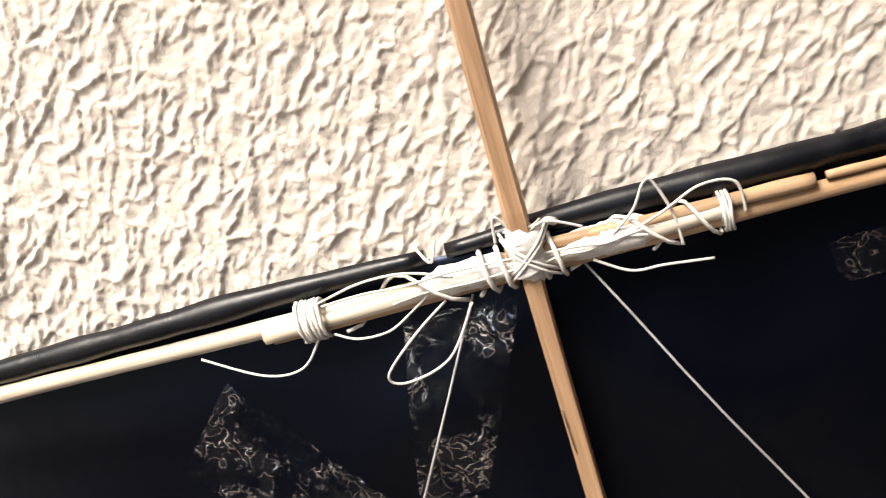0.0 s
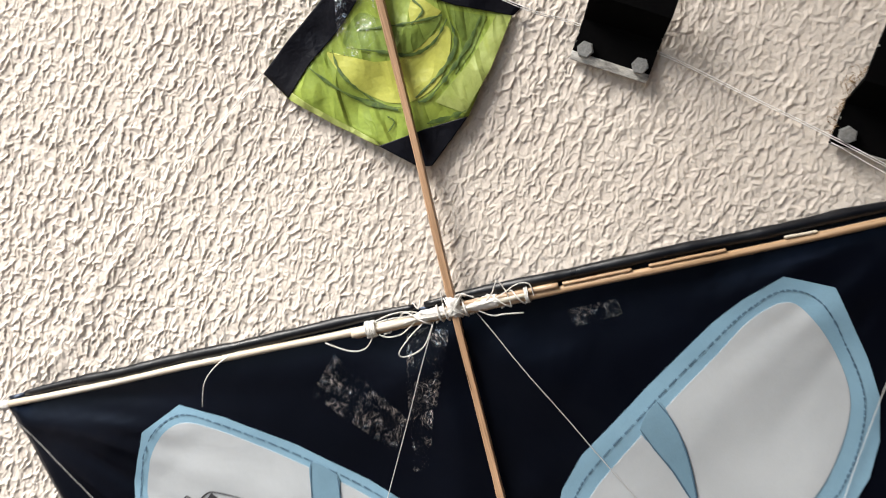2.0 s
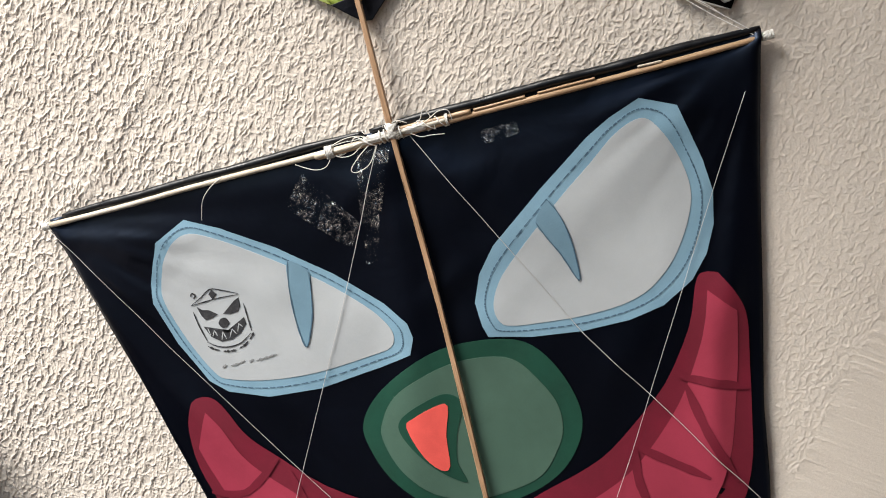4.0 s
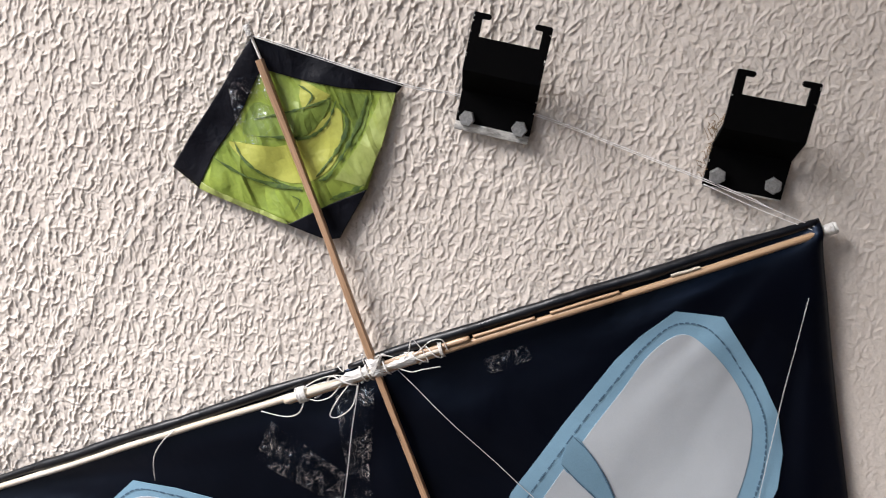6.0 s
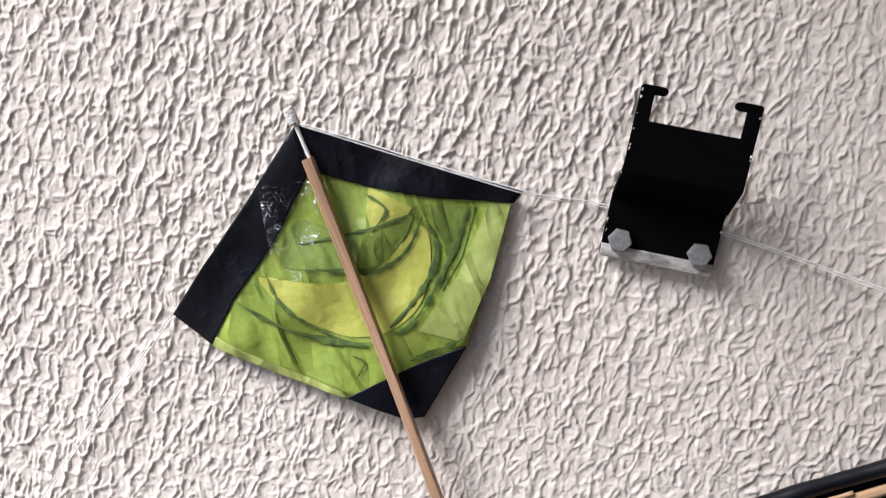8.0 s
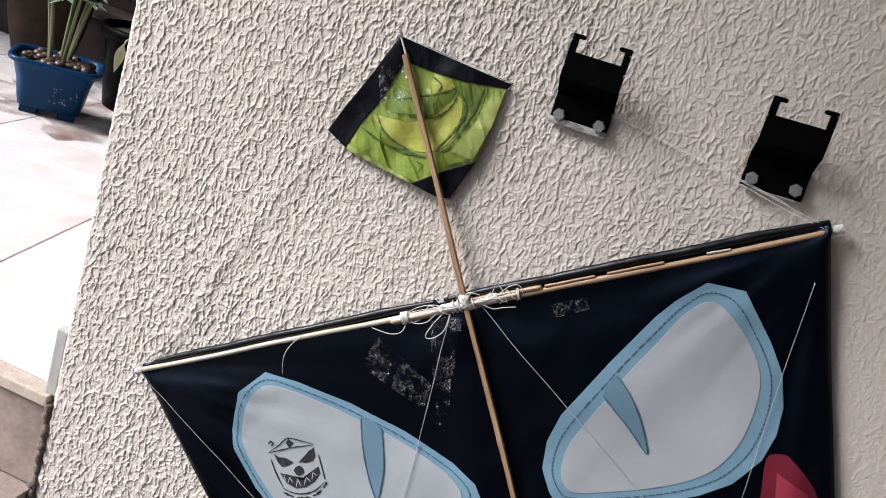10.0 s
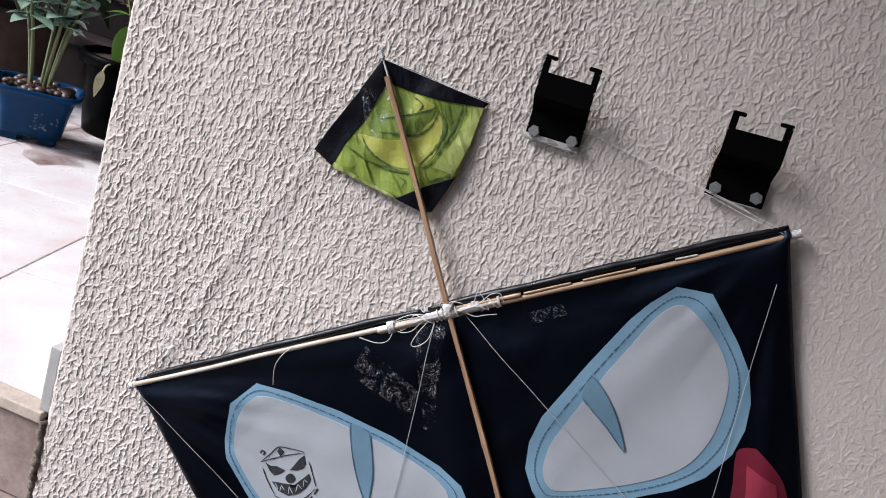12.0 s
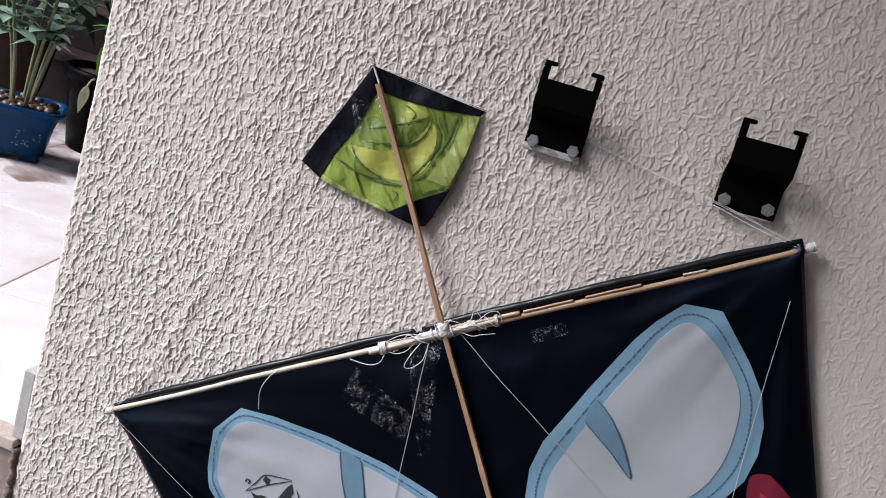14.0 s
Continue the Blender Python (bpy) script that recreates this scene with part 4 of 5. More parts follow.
sheet("sail", mm("12,312 -110,237 -96,212 -23,151 6,128 15,124 60,155 118,228 72,262"), 0.0, TISSUE, "crinkled green tissue paper")
sheet("border", mm("14,319 -112,239 -95,212 -70,233 -33,256 10,290"), 0.0012, PAPER_BLACK, "black paper border")
sheet("border", mm("14,319 10,290 40,268 72,248 118,226 127,231 95,253 54,288"), 0.0013, PAPER_BLACK, "black paper border")
sheet("tail_border", mm("-24,150 4,124 17,121 60,155 20,154"), 0.0013, PAPER_BLACK, "black paper tail corner")
sheet("fold_edge", mm("-112,240 -95,211 -59,178 -23,149 -25,155 -59,185 -92,215"), 0.0008, TISSUE_PALE, "pale turned-over paper edge", 6)
patch("petal", mm("-48,241 -29,228 3,219 34,219 56,233 63,228 55,205 39,187 15,180 -7,185 -26,200 -40,218"), 0.0008, TISSUE_YELLOW, HEAD, on_head, label="yellow tissue crescent")
patch("petal", mm("40,268 52,255 60,246 48,239 32,242 33,255"), 0.0008, TISSUE_YELLOW, HEAD, on_head, steps_=1)
patch("petal", mm("117,227 104,231 70,197 35,174 58,158 88,188"), 0.0008, TISSUE_PALE, HEAD, on_head, steps_=1)
patch("petal", mm("-10,265 18,246 48,241 59,242 43,227 23,221 -8,232 -32,244"), 0.0009, TISSUE_DEEP, HEAD, on_head)
patch("petal", mm("66,246 96,232 76,206 58,192 70,218"), 0.0008, TISSUE_DEEP, HEAD, on_head, steps_=1)
for text, w in (("-68,233 -47,208 -25,190 1,176", 0.0058), ("-43,242 -41,223 -29,202 -11,184 4,177", 0.0036), ("-15,251 15,246 44,243 60,243", 0.0036), ("-20,236 7,225 26,218 47,223 63,239", 0.0042), ("65,236 65,218 55,204 38,192 19,182", 0.0046), ("91,233 75,214 52,193 31,179 20,178", 0.0052), ("36,265 45,251 32,242", 0.0030), ("23,158 42,158 59,160", 0.0054), ("-11,174 -5,167 -14,159", 0.0022)):
    ribbon("ink_line", mm(text), w * 0.6, 0.0016, INK, HEAD, on_head, ragged=1.4, label="dark green painted line")
crumple("tape", mm("-24,294 10,284 -2,222 -38,236"), 0.0030, HEAD, on_head, seed=9)
tube("tip_thread", [coil((0.0138, -0.0165, 0.3190), (0.0139, -0.0165, 0.3289), 8, 0.0030, 0.0030, 0.2, 0.0008)], THREAD, HEAD, 5, "white thread bead at the tip")


# ---- string from the head of the kite to the spar's end ----
def string():
    a, b = Vector((0.359, -0.017, 0.658)), Vector((0.882, -0.013, 0.613))
    mids = [Vector((0.499, -0.0125, 0.647)), Vector((0.540, -0.004, 0.6485)), Vector((0.588, -0.0035, 0.6485)), Vector((0.632, -0.004, 0.6475)), Vector((0.70, -0.007, 0.639)), Vector((0.775, -0.0125, 0.6295))]
    lines = []
    for k in range(2):
        o = Vector((0, -0.0006 * k, 0.0016 * k))
        lines.append(([p + o * (1 if 0 < n < 65 else 0) for n, p in enumerate(spline([a, *mids, b], 10))], 0.00042))
    lines.append((spline([(0.776, -0.0115, 0.6265), (0.830, -0.0125, 0.6165), (0.880, -0.0130, 0.6105)], 6), 0.0004))
    ob = tube("string", lines, STRING, None, 5)
    tagged(ob, "doubled white string stretched from small kite to spar end", "string", "strings on the wall")
    a, b = Vector((0.299, -0.008, 0.520)), Vector((0.126, -0.0125, 0.112))
    mids = [Vector((0.272, -0.0072, 0.462)), Vector((0.245, -0.0070, 0.406)), Vector((0.200, -0.0070, 0.295)), Vector((0.160, -0.0080, 0.185))]
    lines = []
    for k in range(2):
        o = Vector((0.0018 * k, -0.0003 * k, -0.0006 * k))
        lines.append(([p + o for p in spline([a, *mids, b], 10)], 0.00036))
    tagged(tube("string", lines, STRING, None, 5), "thin doubled white string lying against the rough wall", "string", "strings on the wall")


string()

# ---- two wall brackets ----
BENT = 0.033


def plate_bm(outline, y0, y1, lean=0.0):
    """A flat plate from an outline in x and z; lean shifts its points in y by height."""
    bm = bmesh.new()
    front = [bm.verts.new((x, y0, z)) for x, z in outline]
    rear = [bm.verts.new((x, y1, z)) for x, z in outline]
    bm.faces.new(front)
    bm.faces.new(rear[::-1])
    n = len(outline)
    for k in range(n):
        bm.faces.new((front[k], rear[k], rear[(k + 1) % n], front[(k + 1) % n]))
    return bm


def arc(cx, cz, r, a0, a1, n=5):
    return [(cx + r * math.cos(radians(a0 + (a1 - a0) * k / n)), cz + r * math.sin(radians(a0 + (a1 - a0) * k / n))) for k in range(n + 1)]


def bracket(m, label, scraped):
    w, t = 0.0335, 0.003
    br = empty("wall_bracket", m, label, "bracket", "brackets on the wall")
    part("base_plate", box_bm(-w, w, -0.0085, -0.0045, -0.0105, 0.028, 0.0008), PAINT, br)
    if scraped:
        part("bare_edge", box_bm(-w, w, -0.0100, -0.0088, -0.011, -0.0035, 0.0005), STEEL, br, "scraped bare steel strip")
    else:
        part("bare_edge", box_bm(-w, w, -0.0098, -0.0088, -0.0112, -0.0098, 0.0003), STEEL, br, "thin bare steel rim")
    web = bmesh.new()
    prof = [(-0.0085, 0.024), (-0.0045, 0.026), (-BENT + 0.002, 0.045), (-BENT - 0.002, 0.042)]
    ring = [[web.verts.new((x, y, z)) for y, z in prof] for x in (-w, w)]
    for k in range(4):
        web.faces.new((ring[0][k], ring[0][(k + 1) % 4], ring[1][(k + 1) % 4], ring[1][k]))
    web.faces.new(ring[0][::-1])
    web.faces.new(ring[1])
    part("web", web, PAINT, br)
    left = [(-w, 0.042), (w, 0.042)] + arc(w - 0.002, 0.0885, 0.002, 0, 90) + arc(w - 0.0125, 0.088, 0.0025, 90, 270) + [(w - 0.0078, 0.0855), (w - 0.0078, 0.071), (-w + 0.0078, 0.071), (-w + 0.0078, 0.0855)] + arc(-w + 0.0125, 0.088, 0.0025, -90, 90) + arc(-w + 0.002, 0.0885, 0.002, 90, 180)
    bm = plate_bm(left, -BENT - 0.002, -BENT + 0.0015)
    part("hook_plate", bm, PAINT, br, "black plate with two inward hooks")
    for x, z in ((-0.0235, 0.0), (0.0235, 0.001)):
        bm = bmesh.new()
        bmesh.ops.create_cone(bm, cap_ends=True, segments=6, radius1=0.0074, radius2=0.0070, depth=0.005)
        bmesh.ops.bevel(bm, geom=[e for e in bm.edges if all(v.co.z > 0 for v in e.verts)], offset=0.0007, segments=2, affect="EDGES")
        bmesh.ops.rotate(bm, verts=bm.verts, matrix=Matrix.Rotation(radians(90), 3, "X") @ Matrix.Rotation(radians(random.uniform(0, 60)), 3, "Z"))
        bmesh.ops.translate(bm, verts=bm.verts, vec=(x, -0.0125, z))
        part("bolt", bm, ZINC, br, "dull zinc hexagon bolt head")
    chips = []
    for k in range(16 if scraped else 7):
        z = random.choice((random.uniform(0.045, 0.09), random.uniform(0.0, 0.04)))
        y = -BENT - 0.0021 if z > 0.042 else (-0.0087 if z < 0.024 else -0.0095 - (z - 0.024) * 1.36)
        x = random.choice((-w + 0.0006, -w + 0.0006, w - 0.0006))
        chips.append(([(x, y, z), (x + random.uniform(-0.0004, 0.0006), y, z + random.uniform(0.0006, 0.0022))], random.uniform(0.0003, 0.0007)))
    tagged(tube("paint_chips", chips, STEEL, br, 5, "small chips of bare steel along the edges"), kind="stuff")
    part("wall_plug", box_bm(-w + 0.004, w - 0.004, -0.0047, -0.0005, -0.008, 0.024), DIRT, br)
    return br


random.seed(11)
bracket(pose(0.5875, 0, 0.6325, 0, -1.2, 0), "black painted steel bracket with scraped lower edge", True)
second = bracket(pose(0.8085, 0, 0.637, 0, -2.6, 0), "black steel bracket with frayed fibres along its side", False)
fibres = []
for k in range(26):
    z = random.uniform(-0.006, 0.045)
    x = -0.0345 + random.uniform(-0.003, 0.002)
    y = -0.006 - max(0, z - 0.025) * 1.2
    pts = [Vector((x, y, z))]
    for j in range(4):
        pts.append(pts[-1] + Vector((random.uniform(-0.004, 0.0025), random.uniform(-0.004, 0.001), random.uniform(-0.002, 0.006))))
    fibres.append((spline(pts, 4), 0.00028))
tube("fibres", fibres, STEM_DRY, second, 4, "frayed dry fibres")


# ---- plants on the porch ----
def lathe_square(levels, n=40, power=3.0):
    """A vessel with a rounded-square section; levels of (half width, height)."""
    verts, faces = [], []
    for r, z in levels:
        for k in range(n):
            a = 2 * math.pi * k / n
            c, s = math.cos(a), math.sin(a)
            f = (abs(c) ** power + abs(s) ** power) ** (-1 / power)
            verts.append((r * f * c, r * f * s, z))
    for j in range(len(levels) - 1):
        for k in range(n):
            m = (k + 1) % n
            faces.append((j * n + k, j * n + m, (j + 1) * n + m, (j + 1) * n + k))
    faces.append(tuple(range(n))[::-1])
    return verts, faces


def leaf_geometry(base, tip, width, droop, fold=0.25, n=7, across=None):
    """A pointed leaf blade with a fold along its midrib."""
    base, tip = Vector(base), Vector(tip)
    d = tip - base
    side = d.cross(Vector((0, 0, 1)))
    side = side.normalized() if side.length > 1e-5 else Vector((1, 0, 0))
    if across:
        side = (Vector(across) - d * Vector(across).dot(d) / d.length_squared).normalized()
    up = side.cross(d).normalized()
    verts, faces = [], []
    for k in range(n + 1):
        t = k / n
        w = width * math.sin(math.pi * min(1, 0.04 + 0.96 * t) ** 0.8) * (1 - 0.25 * t) / 2 + 0.0006
        c = base + d * t - Vector((0, 0, 1)) * droop * t * t
        verts += [c - side * w + up * w * fold, c, c + side * w + up * w * fold]
    for k in range(n):
        for f in range(2):
            j = 3 * k + f
            faces.append((j, j + 1, j + 4, j + 3))
    return verts, faces


def leaf(base, tip, width, droop, mat, parent, name="leaf", label="", across=None):
    v, f = leaf_geometry(base, tip, width, droop, across=across)
    return mesh_of(name, v, f, mat, parent, True, label)


def pebble_mesh(r):
    bm = bmesh.new()
    bmesh.ops.create_icosphere(bm, subdivisions=2, radius=r)
    for v in bm.verts:
        v.co *= 1 + 0.18 * noise.noise(v.co * 40)
        v.co.z *= 0.65
    return bm


def blue_planter():
    random.seed(21)
    pl = empty("blue_planter", pose(-1.106, 1.302, 0, 0, 0, 33), "blue plastic planter with pebbles and a glossy-leaved plant", "potted plant")
    v, f = lathe_square([(0.090, 0.022), (0.096, 0.05), (0.103, 0.10), (0.113, 0.135), (0.117, 0.150), (0.130, 0.155), (0.133, 0.160), (0.132, 0.168), (0.126, 0.170), (0.118, 0.166), (0.113, 0.150)], 64, 5.0)
    mesh_of("pot", v, f, BLUE_PLASTIC, pl, True, "tapered blue pot with a wide rim")
    specks = []
    for k in range(22):
        x, z = random.uniform(0.0, 0.075), random.uniform(0.05, 0.10)
        y = -0.0965 - 0.14 * (z - 0.05)
        specks.append(([(x, y, z), (x + random.uniform(0.001, 0.004), y, z + 0.001)], 0.0011))
    tagged(tube("paint_specks", specks, THREAD, pl, 5, "small white splashes"), kind="stuff")
    for sx in (-1, 1):
        for sy in (-1, 1):
            part("foot", box_bm(sx * 0.054 - 0.025, sx * 0.054 + 0.025, sy * 0.054 - 0.025, sy * 0.054 + 0.025, 0, 0.034, 0.004, 3), BLUE_PLASTIC, pl)
    v, f = lathe_square([(0.113, 0.140), (0.113, 0.150), (0.05, 0.156), (0.001, 0.157)], 24)
    mesh_of("soil", v, f, SOIL, pl)
    for k in range(34):
        a, r = random.uniform(0, 6.28), 0.108 * math.sqrt(random.random())
        bm = pebble_mesh(random.uniform(0.012, 0.021))
        bmesh.ops.translate(bm, verts=bm.verts, vec=(r * math.cos(a), r * math.sin(a), 0.163 + random.uniform(-0.003, 0.006)))
        part("pebble", bm, PEBBLE, pl, smooth=True)
    for k in range(6):
        a = k * 2.4 + 0.5
        foot = Vector((0.026 * math.cos(a), 0.026 * math.sin(a), 0.155))
        lean = Vector((0.10 * math.cos(a), 0.10 * math.sin(a), 0.40 + 0.10 * random.random())) * random.uniform(0.85, 1.05)
        pts = spline([foot, foot + lean * 0.45 - Vector((lean.x, lean.y, 0)) * 0.12, foot + lean], 8)
        stem = tube("stem", [(pts, [0.0070 * (1 - 0.5 * n / len(pts)) for n in range(len(pts))])], STEM, pl, 7)
        for n in range(8):
            t = 0.58 + 0.41 * n / 7
            q = pts[min(int(t * (len(pts) - 1)), len(pts) - 1)]
            for f in (-1, 1):
                spread = Matrix.Rotation(random.uniform(-0.7, 0.7), 3, "Z") @ Vector((-lean.y, lean.x, 0)).normalized()
                out = spread * f * random.uniform(0.085, 0.125) + Vector((0, 0, random.uniform(-0.025, 0.05)))
                leaf(q, q + out, random.uniform(0.048, 0.066), 0.014, LEAF_SHINE, stem)
    return pl


def black_planter():
    random.seed(31)
    pl = empty("black_planter", pose(-1.035, 1.72, 0), "big black plastic pot with dry stems and green leaves", "potted plant")
    verts, faces = [], []
    levels = [(0.155, 0.0), (0.170, 0.10), (0.185, 0.235), (0.203, 0.238), (0.205, 0.275), (0.196, 0.280), (0.186, 0.262)]
    n = 40
    for r, z in levels:
        verts += [(r * math.cos(2 * math.pi * k / n), r * math.sin(2 * math.pi * k / n), z) for k in range(n)]
    for j in range(len(levels) - 1):
        faces += [(j * n + k, j * n + (k + 1) % n, (j + 1) * n + (k + 1) % n, (j + 1) * n + k) for k in range(n)]
    faces.append(tuple(range(n))[::-1])
    mesh_of("pot", verts, faces, BLACK_PLASTIC, pl, True, "black pot with a banded rim")
    mesh_of("soil", [(0.19 * math.cos(2 * math.pi * k / n), 0.19 * math.sin(2 * math.pi * k / n), 0.255) for k in range(n)], [tuple(range(n))], SOIL, pl)
    for k in range(16):
        a = random.uniform(0, 6.28)
        r = random.uniform(0.02, 0.14)
        foot = Vector((r * math.cos(a), r * math.sin(a), 0.25))
        top = foot + Vector((random.uniform(-0.12, 0.12), random.uniform(-0.12, 0.08), random.uniform(0.25, 0.6)))
        pts = spline([foot, foot.lerp(top, 0.5) + Vector((random.uniform(-0.03, 0.03), 0, 0)), top], 6)
        st = tube("stem", [(pts, [0.007 * (1 - 0.6 * i / len(pts)) for i in range(len(pts))])], STEM_DRY if k % 3 else STEM, pl, 6)
        for j in range(3):
            q = pts[int((0.35 + 0.3 * j) * (len(pts) - 1))]
            d = Vector((random.uniform(-0.1, 0.1), random.uniform(-0.12, 0.02), random.uniform(-0.06, 0.06)))
            leaf(q, q + d, random.uniform(0.02, 0.045), 0.03, random.choice((LEAF_DARK, LEAF_DARK, STEM_DRY, LEAF_BRIGHT)), st)
    leaf((0.030, -0.17, 0.40), (0.016, -0.195, 0.255), 0.062, 0.0, LEAF_BRIGHT, pl, "broad_leaf", "bright green broad leaf", (0.82, 0.58, 0))
    leaf((0.02, -0.22, 0.52), (-0.12, -0.25, 0.50), 0.12, 0.03, LEAF_DARK, pl, "broad_leaf", "dark green broad leaf")
    wl = leaf((0.006, -0.226, 0.240), (0.000, -0.238, 0.150), 0.032, 0.0, LEAF_YELLOW, pl, "withered_leaf", "pale yellow withered leaf hanging over the rim", (0.82, 0.58, 0))
    tube("leaf_stalk", [(spline([(0.006, -0.226, 0.240), (0.012, -0.21, 0.265), (0.02, -0.15, 0.262)], 5), 0.003)], LEAF_YELLOW, wl, 5)
    return pl


def clay_pot_plant():
    random.seed(41)
    pl = empty("clay_pot", pose(-1.62, 1.86, 0), "brown clay pot with large dark leaves, beside the back wall", "potted plant")
    n = 32
    verts, faces = [], []
    levels = [(0.10, 0.0), (0.13, 0.12), (0.155, 0.26), (0.170, 0.262), (0.172, 0.30), (0.160, 0.302), (0.15, 0.27), (0.01, 0.265)]
    for r, z in levels:
        verts += [(r * math.cos(2 * math.pi * k / n), r * math.sin(2 * math.pi * k / n), z) for k in range(n)]
    for j in range(len(levels) - 1):
        faces += [(j * n + k, j * n + (k + 1) % n, (j + 1) * n + (k + 1) % n, (j + 1) * n + k) for k in range(n)]
    faces.append(tuple(range(n))[::-1])
    mesh_of("pot", verts, faces, TERRACOTTA, pl)
    for k in range(12):
        a = k * 2.4
        foot = Vector((0.03 * math.cos(a), 0.03 * math.sin(a), 0.265))
        top = foot + Vector((0.17 * math.cos(a), 0.17 * math.sin(a), 0.12 + 0.25 * random.random()))
        st = tube("stem", [(spline([foot, foot.lerp(top, 0.5) + Vector((0, 0, 0.04)), top], 6), 0.005)], STEM, pl, 6)
        leaf(top, top + Vector((0.14 * math.cos(a), 0.14 * math.sin(a), -0.10)), 0.10, 0.06, LEAF_DARK, st)
    return pl


blue_planter()
black_planter()
clay_pot_plant()

# ---- far side of the porch, and unseen slabs and walls that shape the light ----
ledge = empty("back_ledge", pose(0, 0, 0), "two low maroon and rose stone ledges along the back wall", "ledge", kind="structure")
part("riser", box_bm(-3.5, -0.02, 2.12, 2.30, 0, 0.19), MAROON, ledge)
part("tread", box_bm(-3.5, -0.02, 2.09, 2.31, 0.193, 0.235, 0.004), ROSE_STONE, ledge)
part("riser", box_bm(-3.5, -0.02, 2.26, 2.46, 0.238, 0.40), MAROON, ledge)
part("tread", box_bm(-3.5, -0.02, 2.23, 2.47, 0.403, 0.445, 0.004), ROSE_STONE, ledge)
tagged(part("wall_back", box_bm(-3.6, 3.2, 2.5, 2.66, ZLOW, 2.3), MAROON, None), "dark brown back wall of the porch", "wall", kind="structure")
tagged(part("wall_side", box_bm(-3.76, -3.6, 0.9, 2.66, ZLOW, 2.3), PLASTER, None), "plain plastered side wall of the porch", "wall", kind="structure")
# three slabs overhead, out of view, added to block sun and sky
shade_slab = part("ceiling", box_bm(-3.8, -0.004, 1.80, 2.7, 2.31, 2.45), PLASTER, None)
tagged(shade_slab, "added unseen slab that shades the back of the porch", "ceiling", kind="structure")
tagged(part("sky_blocker_front", box_bm(-1.20, 3.2, -3.36, 0.18, 2.31, 2.45), PLASTER, None), "added unseen slab that blocks sky light over the yard", "ceiling", kind="structure")
tagged(part("sky_blocker_back", box_bm(0.0, 3.2, 0.184, 2.7, 2.31, 2.45), PLASTER, None), "added unseen slab that blocks sky light behind the wall", "ceiling", kind="structure")
# added out of view: dark panel opposite the kite, open sky left of it
tagged(part("reflection_panel", box_bm(0.3, 3.2, -3.36, -3.2, ZLOW, 2.30), DARK_PANEL, None), "added unseen dark panel that dims reflections in the black cloth", "wall", kind="structure")
# unseen reflector, added to warm the right part of the stucco
tagged(part("bounce_wall", box_bm(3.2, 3.36, -3.36, 2.66, ZLOW, 2.31), WARM_BOUNCE, None), "added unseen warm wall that bounces light onto the stucco", "wall", kind="structure")

# ---- soil dust and painted shade round the pots ----
DUST_SHADE = material("dust_and_shade", (0.20, 0.105, 0.075), 0.85, second=(0.12, 0.065, 0.05), spots=(20, 0.8), grain=(200, 0.15))


def thinned(m):
    """Lets the floor show where the patch of dust and shade is thin."""
    t = m.node_tree
    p, out = t.nodes["Principled BSDF"], t.nodes["Material Output"]
    co, n, ramp = t.nodes.new("ShaderNodeTexCoord"), t.nodes.new("ShaderNodeTexNoise"), t.nodes.new("ShaderNodeMapRange")
    tr, mx = t.nodes.new("ShaderNodeBsdfTransparent"), t.nodes.new("ShaderNodeMixShader")
    n.inputs["Scale"].default_value, n.inputs["Detail"].default_value, n.inputs["Distortion"].default_value = 7, 6, 0.6
    ramp.inputs["From Min"].default_value, ramp.inputs["From Max"].default_value, ramp.inputs["To Max"].default_value = 0.42, 0.72, 0.85
    t.links.new(co.outputs["Object"], n.inputs["Vector"])
    t.links.new(n.outputs["Fac"], ramp.inputs["Value"])
    t.links.new(ramp.outputs[0], mx.inputs[0])
    t.links.new(tr.outputs[0], mx.inputs[1])
    t.links.new(p.outputs[0], mx.inputs[2])
    t.links.new(mx.outputs[0], out.inputs[0])


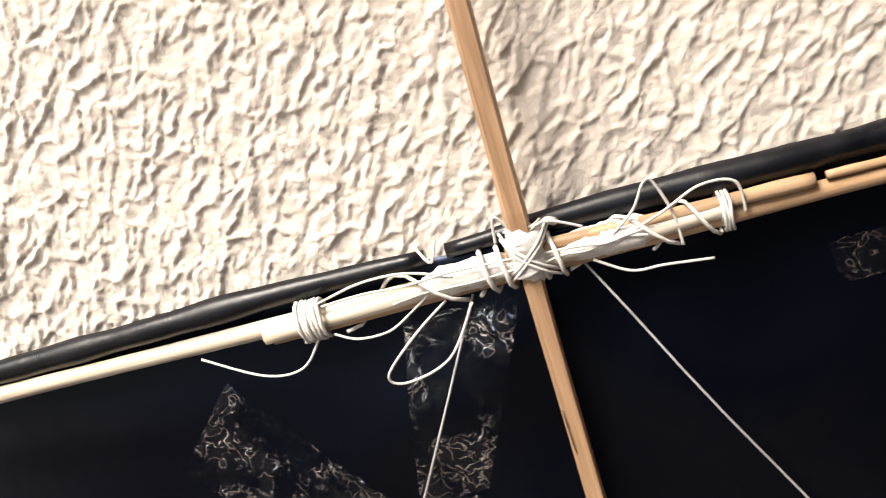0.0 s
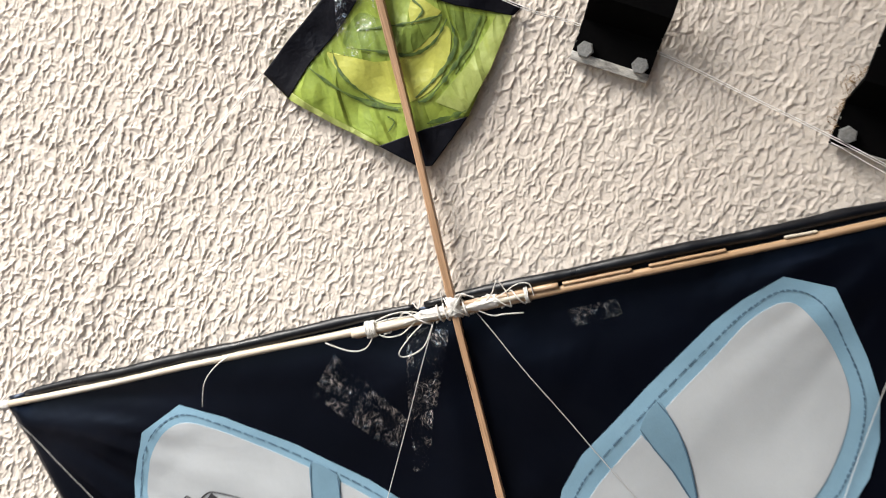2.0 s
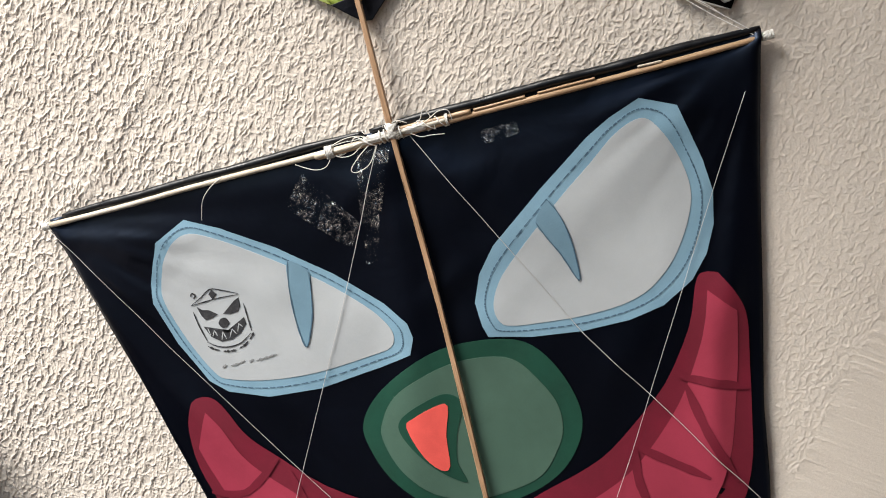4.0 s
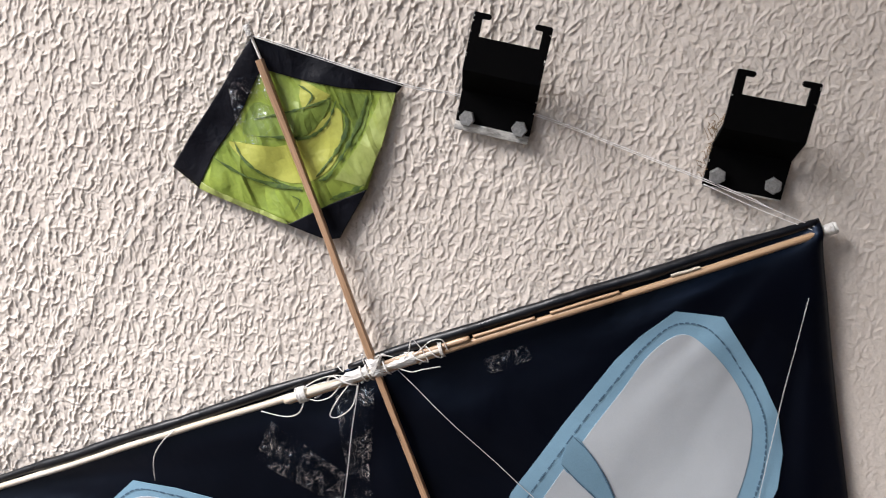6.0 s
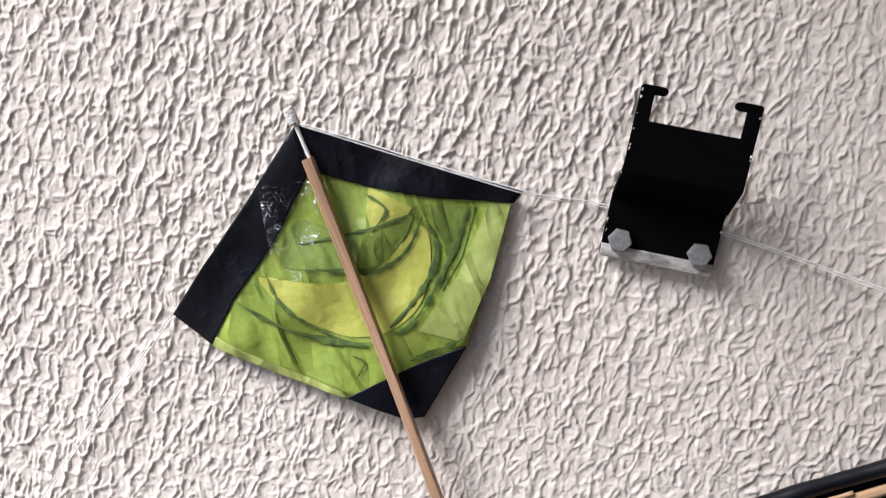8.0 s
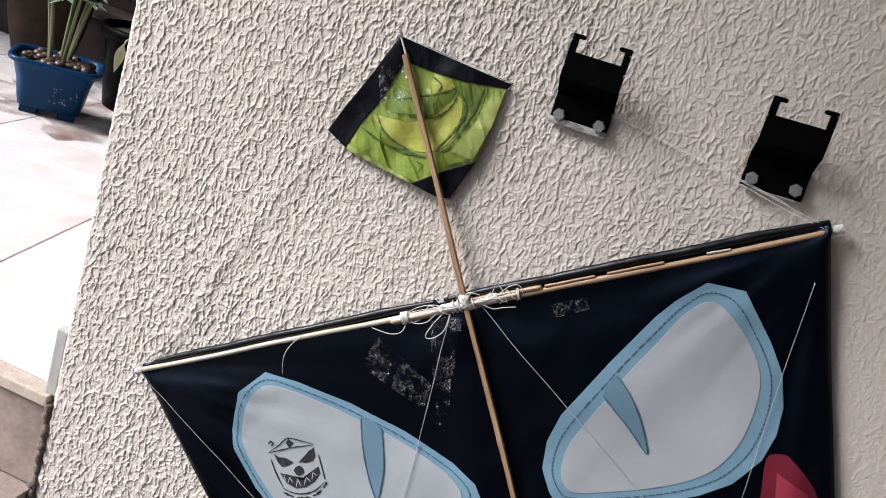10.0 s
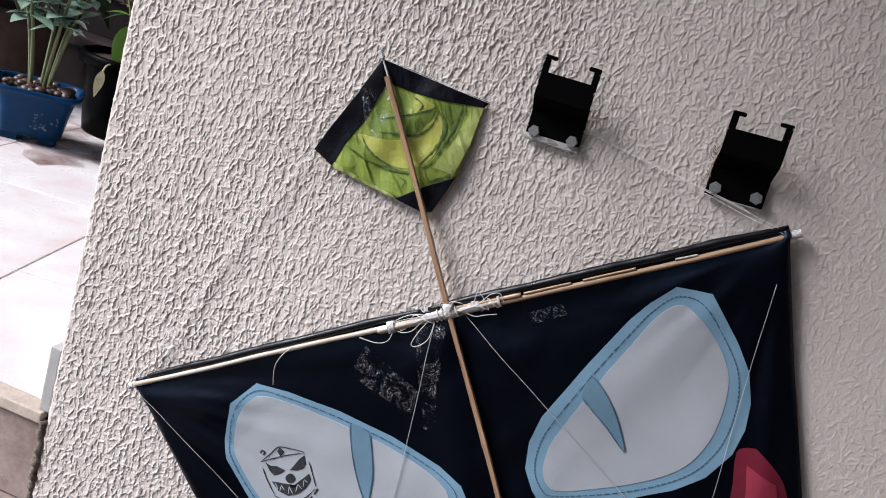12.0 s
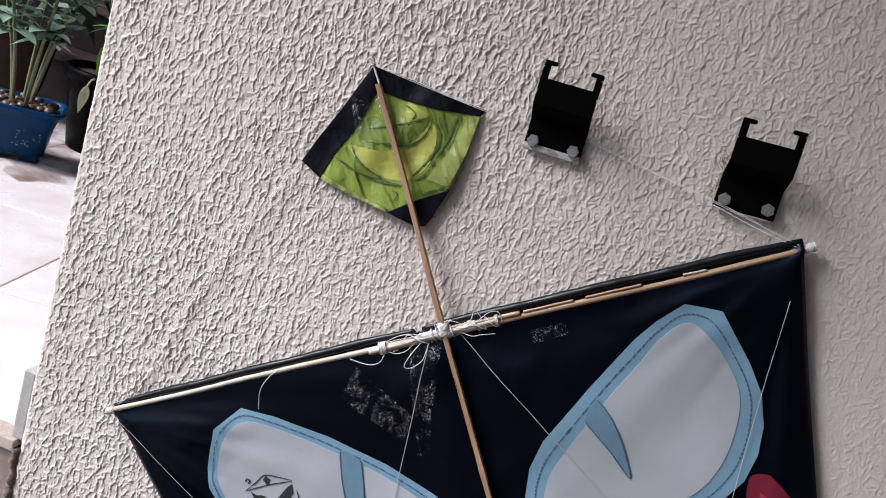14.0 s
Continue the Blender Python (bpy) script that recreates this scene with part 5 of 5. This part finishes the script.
thinned(DUST_SHADE)
# brown patch: soil dust, with the pots' shade on the floor painted in
ring = [(-1.02 + (0.42 + 0.08 * math.sin(3 * k) + 0.05 * math.sin(7 * k)) * math.cos(k * math.pi / 24), 1.48 + (0.36 + 0.07 * math.sin(5 * k)) * math.sin(k * math.pi / 24), 0.003) for k in range(48)]
tagged(mesh_of("dust_and_shade", ring, [tuple(range(48))], DUST_SHADE, None, False), "reddish soil dust and painted shade on the tiles round the pots", "dust", kind="stuff")

# ---- floor tiles ----
tile_bm = box_bm(-PITCH / 2 + 0.0016, PITCH / 2 - 0.0016, -PITCH / 2 + 0.0016, PITCH / 2 - 0.0016, -0.009, 0.0, 0.0012, 1)
tile_mesh = bpy.data.meshes.new("tile")
tile_bm.to_mesh(tile_mesh)
tile_bm.free()
tile_mesh.materials.append(TILE)
ORIGIN = Vector((-0.397, 0.408, 0))
turned = Matrix.Rotation(TURN, 3, "Z")


def clipped_tile(centre):
    """A tile cut along the porch's edges, or None where it lies outside."""
    bm = bmesh.new()
    bm.from_mesh(tile_mesh)
    bmesh.ops.transform(bm, matrix=Matrix.Translation(centre) @ turned.to_4x4(), verts=bm.verts)
    for co_, no in (((0, 0.031, 0), (0, -1, 0)), ((-0.020, 0, 0), (1, 0, 0)), ((0, 2.10, 0), (0, 1, 0)), ((-3.58, 0, 0), (-1, 0, 0))):
        geom = bm.verts[:] + bm.edges[:] + bm.faces[:]
        cut = bmesh.ops.bisect_plane(bm, geom=geom, plane_co=co_, plane_no=no, clear_outer=True)
        edges = [e for e in cut["geom_cut"] if isinstance(e, bmesh.types.BMEdge)]
        if edges:
            bmesh.ops.holes_fill(bm, edges=edges)
    if not bm.faces:
        bm.free()
        return
    part("tile", bm, TILE, part_floor)


for a in range(-9, 4):
    for b in range(-3, 8):
        centre = ORIGIN + turned @ Vector(((a + 0.5) * PITCH, (b + 0.5) * PITCH, 0))
        if -3.95 < centre.x < 0.35 and -0.33 < centre.y < 2.45:
            inside = -3.2 < centre.x < -0.36 and 0.37 < centre.y < 1.75
            if inside:
                ob = new("tile", tile_mesh)
                ob.parent = part_floor
                ob.matrix_world = Matrix.Translation(centre) @ turned.to_4x4()
            else:
                clipped_tile(centre)
